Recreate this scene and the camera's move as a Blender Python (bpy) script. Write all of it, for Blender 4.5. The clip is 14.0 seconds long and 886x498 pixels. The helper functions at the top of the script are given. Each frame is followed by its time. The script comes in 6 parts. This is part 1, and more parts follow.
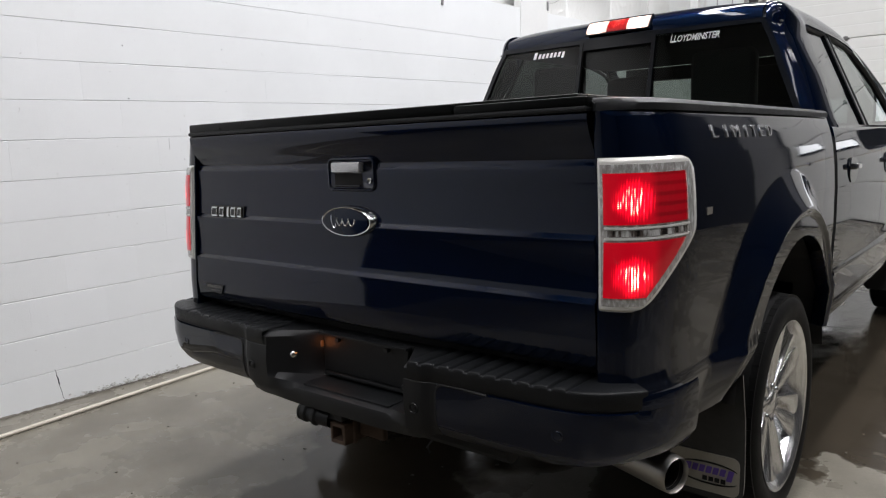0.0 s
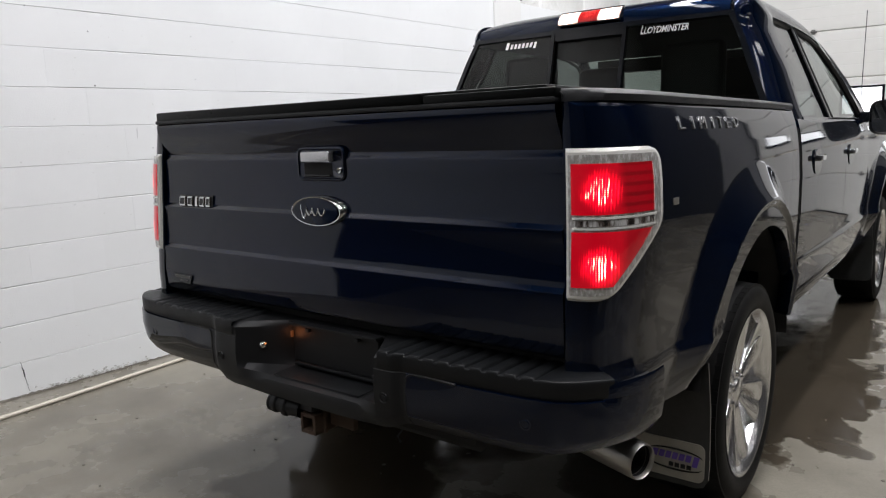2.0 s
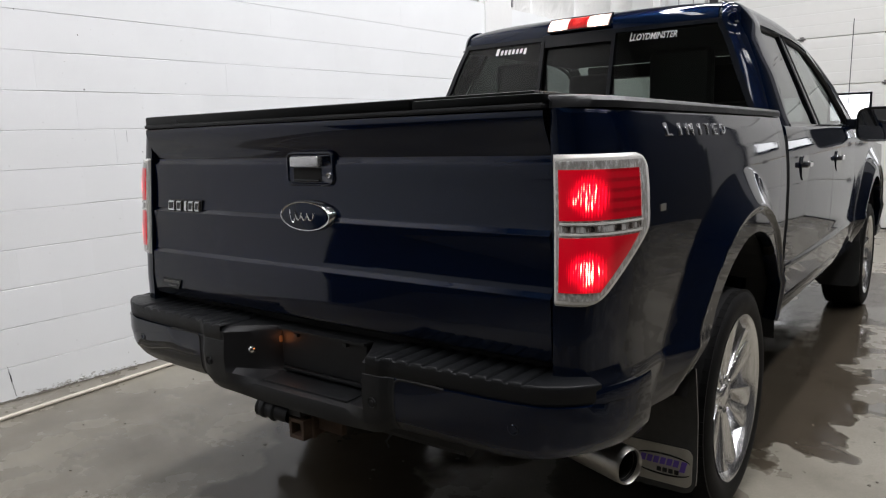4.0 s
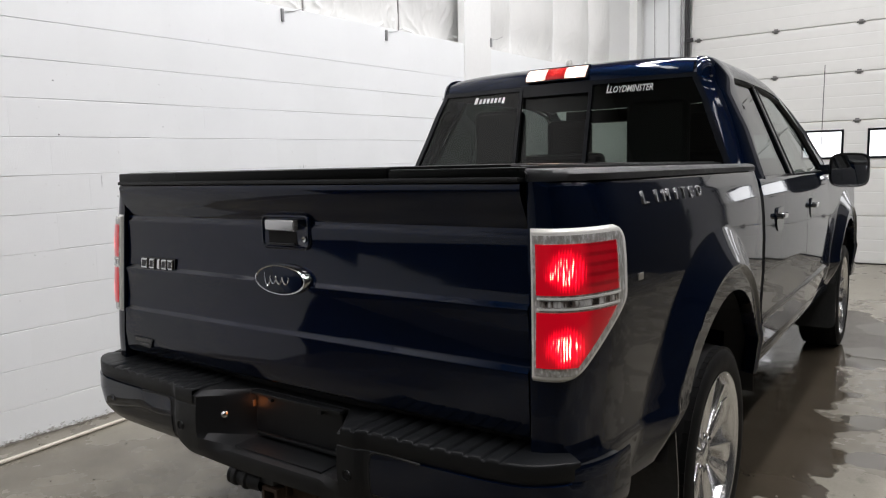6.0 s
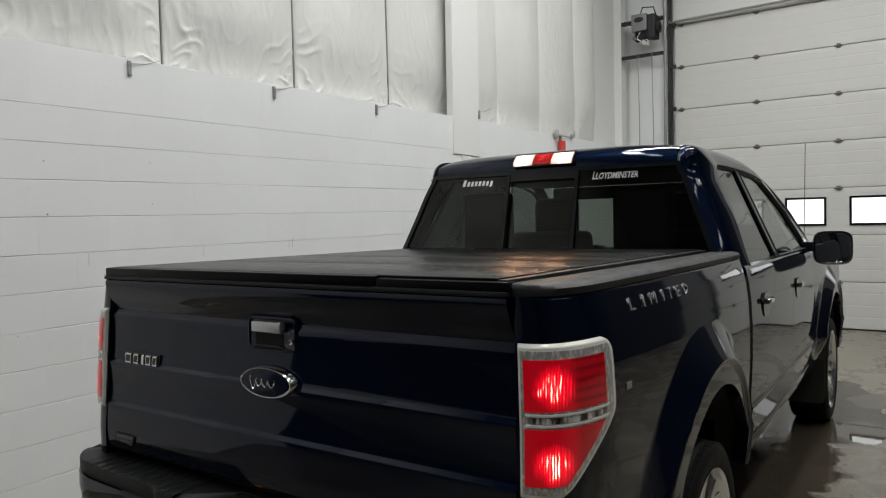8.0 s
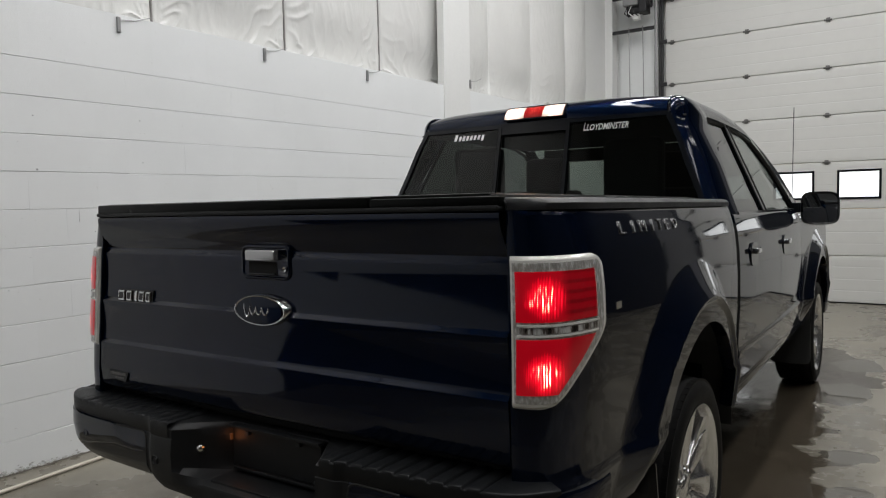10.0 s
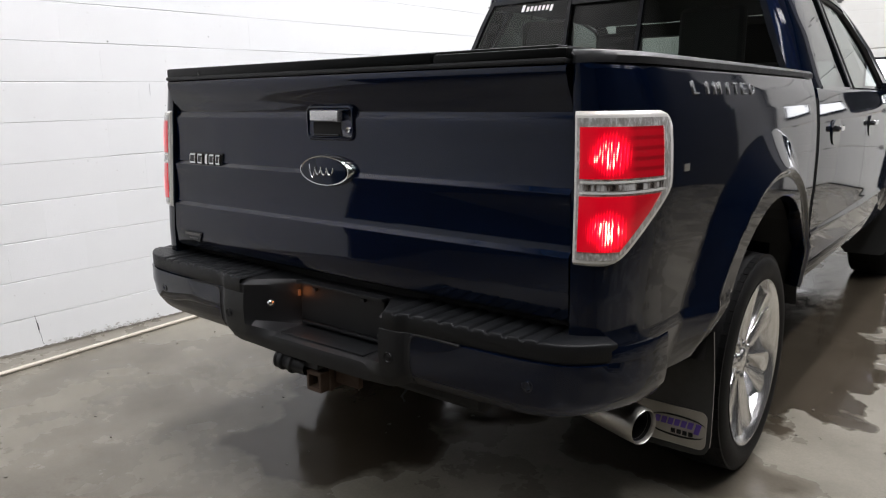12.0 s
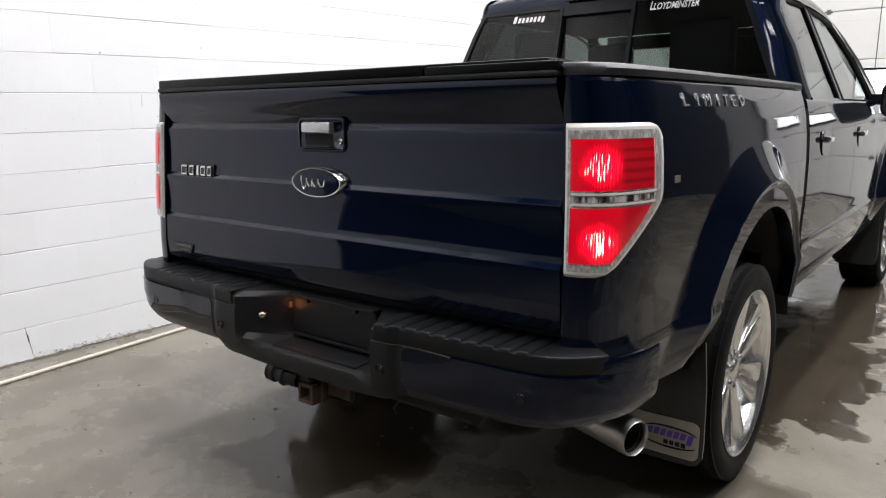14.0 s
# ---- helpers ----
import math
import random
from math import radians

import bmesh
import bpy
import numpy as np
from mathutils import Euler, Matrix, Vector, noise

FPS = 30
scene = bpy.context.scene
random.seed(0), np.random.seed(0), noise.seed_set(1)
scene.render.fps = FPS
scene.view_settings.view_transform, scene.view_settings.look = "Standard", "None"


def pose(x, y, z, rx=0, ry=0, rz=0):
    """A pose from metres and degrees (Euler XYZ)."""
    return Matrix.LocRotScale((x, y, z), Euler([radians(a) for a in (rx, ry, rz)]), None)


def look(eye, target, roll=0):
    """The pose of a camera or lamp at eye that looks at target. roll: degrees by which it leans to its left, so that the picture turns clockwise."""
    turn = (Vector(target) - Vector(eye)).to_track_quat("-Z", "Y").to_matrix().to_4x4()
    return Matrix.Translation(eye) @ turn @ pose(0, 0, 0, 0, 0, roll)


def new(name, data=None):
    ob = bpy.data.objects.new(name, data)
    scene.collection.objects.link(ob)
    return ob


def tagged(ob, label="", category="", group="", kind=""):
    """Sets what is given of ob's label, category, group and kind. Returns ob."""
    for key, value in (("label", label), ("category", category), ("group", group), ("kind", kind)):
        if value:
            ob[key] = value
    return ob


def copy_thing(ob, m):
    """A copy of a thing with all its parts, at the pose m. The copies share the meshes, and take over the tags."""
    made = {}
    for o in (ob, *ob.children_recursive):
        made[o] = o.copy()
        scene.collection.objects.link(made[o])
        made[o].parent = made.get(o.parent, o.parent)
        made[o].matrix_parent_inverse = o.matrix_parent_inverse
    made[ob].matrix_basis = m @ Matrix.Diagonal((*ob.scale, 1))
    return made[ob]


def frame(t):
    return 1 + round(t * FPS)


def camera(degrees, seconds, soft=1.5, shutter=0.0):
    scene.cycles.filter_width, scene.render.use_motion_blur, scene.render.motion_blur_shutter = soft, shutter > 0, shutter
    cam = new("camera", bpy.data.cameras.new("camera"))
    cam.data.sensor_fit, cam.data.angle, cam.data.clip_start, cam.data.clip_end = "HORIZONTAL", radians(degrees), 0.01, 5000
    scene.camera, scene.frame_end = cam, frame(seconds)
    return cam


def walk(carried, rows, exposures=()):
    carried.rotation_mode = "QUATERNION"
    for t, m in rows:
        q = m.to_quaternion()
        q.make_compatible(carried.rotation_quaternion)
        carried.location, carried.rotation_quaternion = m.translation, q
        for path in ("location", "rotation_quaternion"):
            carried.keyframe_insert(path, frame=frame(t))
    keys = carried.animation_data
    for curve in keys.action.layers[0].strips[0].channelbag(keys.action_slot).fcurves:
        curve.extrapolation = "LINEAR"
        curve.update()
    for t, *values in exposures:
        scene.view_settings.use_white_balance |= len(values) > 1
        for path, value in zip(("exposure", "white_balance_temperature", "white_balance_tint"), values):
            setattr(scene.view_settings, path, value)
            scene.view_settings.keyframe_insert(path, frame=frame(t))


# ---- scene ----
cam = camera(63.3, 14.0, soft=1.2)
PATH = [
    (0, (1.614, -1.464, 1.317), (0.344, 0.055, 1.038), -1.9),
    (0.5, (1.614, -1.466, 1.315), (0.371, 0.073, 1.022), -1.7),
    (1, (1.614, -1.46, 1.316), (0.398, 0.098, 1.007), -1.7),
    (1.5, (1.617, -1.458, 1.317), (0.409, 0.104, 1.0), -1.5),
    (2, (1.625, -1.458, 1.316), (0.412, 0.102, 1.008), -1.6),
    (2.5, (1.626, -1.455, 1.316), (0.416, 0.109, 1.015), -1.4),
    (3, (1.629, -1.457, 1.316), (0.423, 0.11, 1.014), -1.4),
    (5.5, (1.636, -1.453, 1.335), (0.466, 0.15, 1.088), -1.2),
    (6, (1.624, -1.421, 1.421), (0.467, 0.195, 1.2), -1.2),
    (6.5, (1.613, -1.403, 1.497), (0.475, 0.231, 1.306), -1.3),
    (7, (1.623, -1.396, 1.567), (0.497, 0.254, 1.473), -1.2),
    (7.2, (1.624, -1.401, 1.58), (0.487, 0.243, 1.514), -1.1),
    (9.3, (1.634, -1.414, 1.451), (0.501, 0.232, 1.383), -1.0),
    (9.5, (1.637, -1.417, 1.434), (0.514, 0.237, 1.371), -1.1),
    (10, (1.631, -1.436, 1.391), (0.517, 0.222, 1.283), -1.0),
    (10.5, (1.627, -1.437, 1.346), (0.432, 0.153, 1.135), -0.7),
    (11, (1.633, -1.44, 1.314), (0.384, 0.088, 0.993), -0.6),
    (11.5, (1.638, -1.444, 1.303), (0.384, 0.066, 0.916), -0.5),
    (12, (1.637, -1.448, 1.303), (0.405, 0.076, 0.904), -0.5),
    (12.5, (1.636, -1.443, 1.302), (0.41, 0.086, 0.905), -0.5),
    (13, (1.638, -1.445, 1.302), (0.413, 0.087, 0.911), -0.4),
    (13.5, (1.638, -1.443, 1.304), (0.413, 0.091, 0.921), -0.5),
    (14, (1.64, -1.443, 1.308), (0.418, 0.097, 0.935), -0.5),
]
EXPOSURES = [(0, -0.32, 6350, 13), (3.2, -0.29, 6380, 13), (5.5, -0.33, 6420, 13), (6.0, -0.36, 6450, 13), (6.5, -0.48, 6500, 12), (7.2, -0.85, 6560, 8), (9.3, -1.06, 6560, 8), (10, -0.93, 6500, 10), (10.5, -0.80, 6430, 12), (11, -0.45, 6300, 13), (11.5, -0.24, 6350, 13), (12.3, 0.11, 6400, 14), (14, 0.12, 6400, 14)]
walk(cam, [(t, look(eye, target, roll)) for t, eye, target, roll in PATH], EXPOSURES)

# ---------------------------------------------------------------- world and light
world = bpy.data.worlds.new("world")
scene.world = world
world.use_nodes = True
wbg = world.node_tree.nodes["Background"]
sky = world.node_tree.nodes.new("ShaderNodeTexSky")
sky.sky_type = "NISHITA"
sky.sun_disc = False
sky.sun_elevation, sky.sun_rotation = radians(35), radians(20)
world.node_tree.links.new(sky.outputs[0], wbg.inputs[0])
wbg.inputs[1].default_value = 0.08

LAMP_WATTS = 130.0
# lamp at y -5.8: unseen, added to brighten the wall the tailgate reflects
LAMP_ROWS = [(x, y) for x in (-0.8, 1.2, 3.2) for y in (0.3, 3.4, 6.5)] + [(x, -2.6) for x in (-0.8, 1.2, 3.2)] + [(1.2, -5.8)] + [(x, y) for x in (6.0, 8.4) for y in (2.2, 5.8)]
CEILING = 6.4


# ---------------------------------------------------------------- materials
def nodes_of(name):
    m = bpy.data.materials.new(name)
    m.use_nodes = True
    return m, m.node_tree.nodes, m.node_tree.links, m.node_tree.nodes["Principled BSDF"]


def ramp(n, l, src, stops):
    r = n.new("ShaderNodeValToRGB")
    while len(r.color_ramp.elements) < len(stops):
        r.color_ramp.elements.new(0.5)
    for e, (p, c) in zip(r.color_ramp.elements, stops):
        e.position = p
        e.color = (c, c, c, 1) if isinstance(c, (int, float)) else (*c, 1)
    l.new(src, r.inputs[0])
    return r.outputs[0]


def tex_noise(n, l, scale, detail=4, rough=0.55, stretch=None, world_space=False):
    t = n.new("ShaderNodeTexNoise")
    t.inputs["Scale"].default_value = scale
    t.inputs["Detail"].default_value = detail
    t.inputs["Roughness"].default_value = rough
    if world_space:
        src = n.new("ShaderNodeNewGeometry").outputs["Position"]
    else:
        src = n.new("ShaderNodeTexCoord").outputs["Object"]
    if stretch:
        mp = n.new("ShaderNodeMapping")
        mp.inputs["Scale"].default_value = stretch
        l.new(src, mp.inputs[0])
        src = mp.outputs[0]
    l.new(src, t.inputs["Vector"])
    return t.outputs["Fac"]


def bump(n, l, p, height, strength, dist):
    b = n.new("ShaderNodeBump")
    b.inputs["Strength"].default_value = strength
    b.inputs["Distance"].default_value = dist
    l.new(height, b.inputs["Height"])
    l.new(b.outputs[0], p.inputs["Normal"])
    return b


def mixc(n, l, fac, a, b, mode="MIX"):
    m = n.new("ShaderNodeMix")
    m.data_type, m.blend_type = "RGBA", mode
    for sock, v in ((m.inputs[0], fac), (m.inputs[6], a), (m.inputs[7], b)):
        if isinstance(v, (int, float)):
            sock.default_value = v
        elif isinstance(v, tuple):
            sock.default_value = (*v, 1)
        else:
            l.new(v, sock)
    return m.outputs[2]


def plain(name, color, rough=0.5, metal=0.0, grain=0.0, grain_scale=60.0, bump_amt=0.0, coat=0.0, spec=0.5):
    m, n, l, p = nodes_of(name)
    p.inputs["Base Color"].default_value = (*color, 1)
    p.inputs["Roughness"].default_value = rough
    p.inputs["Metallic"].default_value = metal
    p.inputs["Coat Weight"].default_value = coat
    p.inputs["Coat Roughness"].default_value = 0.04
    p.inputs["Specular IOR Level"].default_value = spec
    if grain:
        f = tex_noise(n, l, grain_scale, 5, 0.6)
        g = tex_noise(n, l, grain_scale * 0.07, 3, 0.6)
        lo, hi = tuple(c * (1 - grain) for c in color), tuple(min(1, c * (1 + grain)) for c in color)
        c1 = mixc(n, l, f, lo, hi)
        l.new(mixc(n, l, g, c1, tuple(c * (1 - grain * 0.6) for c in color)), p.inputs["Base Color"])
        rr = n.new("ShaderNodeMapRange")
        rr.inputs["To Min"].default_value = max(0.02, rough - 0.1)
        rr.inputs["To Max"].default_value = min(1, rough + 0.12)
        l.new(g, rr.inputs[0])
        l.new(rr.outputs[0], p.inputs["Roughness"])
        if bump_amt:
            bump(n, l, p, f, bump_amt, 0.002)
    return m


def car_paint():
    m, n, l, p = nodes_of("navy_paint")
    flake = tex_noise(n, l, 900, 1, 0.5)
    dust = tex_noise(n, l, 6, 6, 0.65)
    c = mixc(n, l, flake, (0.0010, 0.0042, 0.0142), (0.0024, 0.0096, 0.0335))
    l.new(c, p.inputs["Base Color"])
    p.inputs["Metallic"].default_value = 0.7
    p.inputs["Specular Tint"].default_value = (0.02, 0.05, 0.16, 1)
    p.inputs["Roughness"].default_value = 0.30
    p.inputs["Specular IOR Level"].default_value = 0.0
    p.inputs["Coat Weight"].default_value = 1.0
    l.new(ramp(n, l, dust, [(0.35, 0.030), (0.75, 0.060)]), p.inputs["Coat Roughness"])
    p.inputs["Coat IOR"].default_value = 1.47
    wave = tex_noise(n, l, 3.2, 2, 0.4)
    b = n.new("ShaderNodeBump")
    b.inputs["Strength"].default_value = 0.07
    b.inputs["Distance"].default_value = 0.01
    l.new(wave, b.inputs["Height"])
    l.new(b.outputs[0], p.inputs["Coat Normal"])
    return m


def tinted_glass(name, tint, rough=0.0):
    m = bpy.data.materials.new(name)
    m.use_nodes = True
    n, l = m.node_tree.nodes, m.node_tree.links
    n.clear()
    out = n.new("ShaderNodeOutputMaterial")
    tr, gl, mx, fr = n.new("ShaderNodeBsdfTransparent"), n.new("ShaderNodeBsdfGlossy"), n.new("ShaderNodeMixShader"), n.new("ShaderNodeLayerWeight")
    tr.inputs[0].default_value = (*tint, 1)
    gl.inputs["Roughness"].default_value = 0.012 + rough
    pw = n.new("ShaderNodeMath")
    pw.operation = "POWER"
    l.new(fr.outputs["Facing"], pw.inputs[0])
    pw.inputs[1].default_value = 5.0
    ma = n.new("ShaderNodeMath")
    ma.operation = "MULTIPLY_ADD"
    l.new(pw.outputs[0], ma.inputs[0])
    ma.inputs[1].default_value, ma.inputs[2].default_value = 0.93, 0.045
    l.new(ma.outputs[0], mx.inputs[0])
    l.new(tr.outputs[0], mx.inputs[1])
    l.new(gl.outputs[0], mx.inputs[2])
    l.new(mx.outputs[0], out.inputs[0])
    return m


def lamp_lens(name, color, glow, bulbs, base, small=(), spread=0.055, core=(1.0, 0.22, 0.14), flutes=(52, 60), floor_glow=0.012, ribs=0.0):
    """A lit lens: bright round the bulbs behind it, fine moulded flutes across it."""
    m, n, l, p = nodes_of(name)
    p.inputs["Base Color"].default_value = (*base, 1)
    p.inputs["Roughness"].default_value = 0.08
    p.inputs["Coat Weight"].default_value = 1.0
    geo = n.new("ShaderNodeTexCoord").outputs["Object"]
    total = None
    for b, wide, much in [(b, spread, 1.0) for b in bulbs] + list(small):
        d = n.new("ShaderNodeVectorMath")
        d.operation = "DISTANCE"
        l.new(geo, d.inputs[0])
        d.inputs[1].default_value = b
        r = n.new("ShaderNodeMapRange")
        r.interpolation_type = "SMOOTHERSTEP"
        r.inputs["From Min"].default_value = 0.0
        r.inputs["From Max"].default_value = wide
        r.inputs["To Min"].default_value = much
        r.inputs["To Max"].default_value = 0.0
        l.new(d.outputs["Value"], r.inputs[0])
        if total is None:
            total = r.outputs[0]
        else:
            a = n.new("ShaderNodeMath")
            l.new(total, a.inputs[0])
            l.new(r.outputs[0], a.inputs[1])
            total = a.outputs[0]
    def wave(direction, scale, distort):
        w = n.new("ShaderNodeTexWave")
        w.bands_direction = direction
        w.inputs["Scale"].default_value = scale
        w.inputs["Distortion"].default_value = distort
        w.inputs["Detail Scale"].default_value = 3.0
        l.new(geo, w.inputs[0])
        return w.outputs["Fac"]

    def times(x, y, kind="MULTIPLY"):
        k = n.new("ShaderNodeMath")
        k.operation = kind
        for sock, v in zip(k.inputs, (x, y)):
            if isinstance(v, (int, float)):
                sock.default_value = v
            else:
                l.new(v, sock)
        return k.outputs[0]

    upright, dots = wave("X", flutes[0], 0.9), wave("Z", flutes[1], 0.4)
    fl = times(ramp(n, l, upright, [(0.25, 0.05), (0.8, 1.0)]), ramp(n, l, dots, [(0.1, 0.35), (0.6, 1.0)]))
    slant = n.new("ShaderNodeMapping")
    slant.inputs["Rotation"].default_value = (0.0, 0.45, 0.0)
    slant.inputs["Scale"].default_value = (1.0, 1.0, 0.16)
    l.new(geo, slant.inputs[0])
    st = n.new("ShaderNodeTexNoise")
    st.inputs["Scale"].default_value = 130.0
    st.inputs["Detail"].default_value = 2.0
    l.new(slant.outputs[0], st.inputs["Vector"])
    streak = ramp(n, l, st.outputs["Fac"], [(0.36, 0.12), (0.50, 0.6), (0.62, 1.5)])
    fl = times(fl, streak)
    mu = n.new("ShaderNodeMath")
    mu.operation = "MULTIPLY"
    l.new(times(total, 1.5, "POWER"), mu.inputs[0])
    l.new(fl, mu.inputs[1])
    # a broad dim wash over the lens and a narrow hot core round each bulb
    sc = n.new("ShaderNodeMath")
    sc.operation = "MULTIPLY_ADD"
    l.new(mu.outputs[0], sc.inputs[0])
    sc.inputs[1].default_value = glow
    wash = n.new("ShaderNodeMath")
    wash.operation = "MULTIPLY_ADD"
    l.new(total, wash.inputs[0])
    wash.inputs[1].default_value = glow * 0.07
    wash.inputs[2].default_value = glow * floor_glow
    dim = wash.outputs[0]
    if ribs:
        # the unlit outer part carries level ribs
        sep = n.new("ShaderNodeSeparateXYZ")
        l.new(geo, sep.inputs[0])
        away = ramp(n, l, sep.outputs["Y"], [(0.066, 0.0), (0.088, 1.0)])
        rib = ramp(n, l, wave("Z", 13.5, 0.3), [(0.45, 0.0), (0.9, 0.75)])
        drop = times(times(away, ribs), times(rib, times(sep.outputs["Z"], 1.11, "GREATER_THAN")))
        dim = times(dim, times(1.0, drop, "SUBTRACT"))
        edge = times(1.0, times(away, 0.5), "SUBTRACT")
        dim = times(dim, edge)
    l.new(dim, sc.inputs[2])
    hot = mixc(n, l, ramp(n, l, mu.outputs[0], [(0.25, 0.0), (0.75, 1.0)]), color, core)
    l.new(hot, p.inputs["Emission Color"])
    l.new(sc.outputs[0], p.inputs["Emission Strength"])
    bump(n, l, p, upright, 0.10, 0.0015)
    return m


def sparkle(name, stops, scale, stretch):
    """Silvered plastic behind clear flutes: its dark and bright reflections are put into the colour."""
    m, n, l, p = nodes_of(name)
    f = tex_noise(n, l, scale, 3, 0.6, stretch)
    l.new(ramp(n, l, f, stops), p.inputs["Base Color"])
    p.inputs["Metallic"].default_value = 0.45
    p.inputs["Roughness"].default_value = 0.2
    p.inputs["Coat Weight"].default_value = 1.0
    bump(n, l, p, f, 0.6, 0.004)
    return m


def glow_mat(name, color, strength, base=0.8):
    m, n, l, p = nodes_of(name)
    p.inputs["Base Color"].default_value = (base, base, base, 1)
    p.inputs["Emission Color"].default_value = (*color, 1)
    p.inputs["Emission Strength"].default_value = strength
    return m


def block_paint():
    m, n, l, p = nodes_of("white_block_paint")
    fine = tex_noise(n, l, 140, 6, 0.65, world_space=True)
    blot = tex_noise(n, l, 1.6, 5, 0.6, world_space=True)
    rnd = n.new("ShaderNodeObjectInfo").outputs["Random"]
    c = mixc(n, l, blot, (0.685, 0.70, 0.70), (0.785, 0.80, 0.80))
    c = mixc(n, l, ramp(n, l, rnd, [(0, 0.0), (1, 0.22)]), c, (0.66, 0.675, 0.66))
    pits = ramp(n, l, tex_noise(n, l, 55, 2, 0.5, world_space=True), [(0.22, 1.0), (0.26, 0.0)])
    c = mixc(n, l, pits, c, (0.5, 0.5, 0.48))
    l.new(c, p.inputs["Base Color"])
    p.inputs["Roughness"].default_value = 0.55
    bump(n, l, p, mixc(n, l, 0.35, fine, tex_noise(n, l, 22, 3, 0.5, world_space=True)), 0.35, 0.006)
    return m


def vinyl():
    m, n, l, p = nodes_of("white_vinyl")
    wr = n.new("ShaderNodeTexNoise")
    wr.inputs["Scale"].default_value = 2.6
    wr.inputs["Detail"].default_value = 5
    wr.inputs["Distortion"].default_value = 1.8
    mp = n.new("ShaderNodeMapping")
    mp.inputs["Scale"].default_value = (1, 1.6, 0.7)
    g = n.new("ShaderNodeNewGeometry")
    l.new(g.outputs["Position"], mp.inputs[0])
    l.new(mp.outputs[0], wr.inputs["Vector"])
    c = mixc(n, l, tex_noise(n, l, 1.1, 4, 0.6, world_space=True), (0.55, 0.55, 0.535), (0.68, 0.68, 0.66))
    l.new(c, p.inputs["Base Color"])
    p.inputs["Roughness"].default_value = 0.38
    bump(n, l, p, wr.outputs["Fac"], 0.38, 0.03)
    return m


def concrete():
    m, n, l, p = nodes_of("wet_concrete")
    pos = n.new("ShaderNodeNewGeometry").outputs["Position"]
    fine = tex_noise(n, l, 90, 6, 0.7, world_space=True)
    mid = tex_noise(n, l, 3.2, 6, 0.62, world_space=True)
    big = tex_noise(n, l, 0.7, 4, 0.55, world_space=True)
    dry = mixc(n, l, mid, (0.172, 0.159, 0.126), (0.295, 0.275, 0.225))
    dry = mixc(n, l, ramp(n, l, fine, [(0.3, 0.55), (0.6, 0.0)]), dry, (0.15, 0.137, 0.113))
    damp = mixc(n, l, mid, (0.032, 0.0265, 0.019), (0.066, 0.054, 0.039))

    # standing water: one pool beside and under the truck, smaller damp spots nearby
    def pool(cx, cy, rx, ry, edge, wob, top=1.0):
        sub = n.new("ShaderNodeVectorMath")
        sub.operation = "SUBTRACT"
        l.new(pos, sub.inputs[0])
        sub.inputs[1].default_value = (cx, cy, 0)
        mul = n.new("ShaderNodeVectorMath")
        mul.operation = "MULTIPLY"
        l.new(sub.outputs[0], mul.inputs[0])
        mul.inputs[1].default_value = (1 / rx, 1 / ry, 0)
        ln = n.new("ShaderNodeVectorMath")
        ln.operation = "LENGTH"
        l.new(mul.outputs[0], ln.inputs[0])
        ad = n.new("ShaderNodeMath")
        ad.operation = "MULTIPLY_ADD"
        l.new(tex_noise(n, l, wob, 4, 0.45, world_space=True), ad.inputs[0])
        ad.inputs[1].default_value = -1.3
        l.new(ln.outputs["Value"], ad.inputs[2])
        return ramp(n, l, ad.outputs[0], [(0.22, top), (0.22 + edge, 0.0)])

    # the last two, widest pools are unseen, added to darken the paint's reflections
    masks = [pool(0.42, 2.55, 0.88, 1.05, 0.05, 2.6), pool(0.70, 2.0, 0.62, 0.56, 0.04, 3.2), pool(0.45, 3.4, 0.72, 1.0, 0.05, 2.1), pool(0.72, 1.02, 0.42, 0.26, 0.22, 3.0, 0.65), pool(-0.38, 0.42, 0.42, 0.46, 0.14, 3.4), pool(-0.5, 1.2, 0.7, 0.7, 0.20, 2.8), pool(0.85, 5.0, 0.5, 1.3, 0.05, 2.6), pool(1.5, -7.9, 9.0, 6.6, 0.45, 0.6, 0.8), pool(4.6, 4.6, 3.0, 4.8, 0.15, 0.5, 0.15)]
    wet = masks[0]
    for k in masks[1:]:
        mx = n.new("ShaderNodeMath")
        mx.operation = "MAXIMUM"
        l.new(wet, mx.inputs[0])
        l.new(k, mx.inputs[1])
        wet = mx.outputs[0]
    still = None
    for k in (pool(1.16, 4.55, 0.20, 0.34, 0.03, 5.0), pool(1.30, 3.02, 0.16, 0.14, 0.03, 6.0), pool(1.36, 2.42, 0.14, 0.13, 0.03, 6.0), pool(1.20, 5.55, 0.22, 0.30, 0.03, 4.0)):
        if still is None:
            still = k
            continue
        mx = n.new("ShaderNodeMath")
        mx.operation = "MAXIMUM"
        l.new(still, mx.inputs[0])
        l.new(k, mx.inputs[1])
        still = mx.outputs[0]
    haze = ramp(n, l, tex_noise(n, l, 1.9, 6, 0.62, world_space=True), [(0.36, 0.0), (0.68, 0.85)])
    c = mixc(n, l, haze, dry, (0.105, 0.094, 0.074))
    spots = ramp(n, l, tex_noise(n, l, 5.5, 5, 0.7, world_space=True), [(0.27, 0.75), (0.40, 0.0)])
    c = mixc(n, l, spots, c, (0.075, 0.066, 0.05))
    c = mixc(n, l, wet, c, damp)
    c = mixc(n, l, still, c, (0.085, 0.078, 0.064))
    l.new(c, p.inputs["Base Color"])
    rough = mixc(n, l, big, (0.24, 0.24, 0.24), (0.44, 0.44, 0.44))
    rough = mixc(n, l, haze, rough, (0.2, 0.2, 0.2))
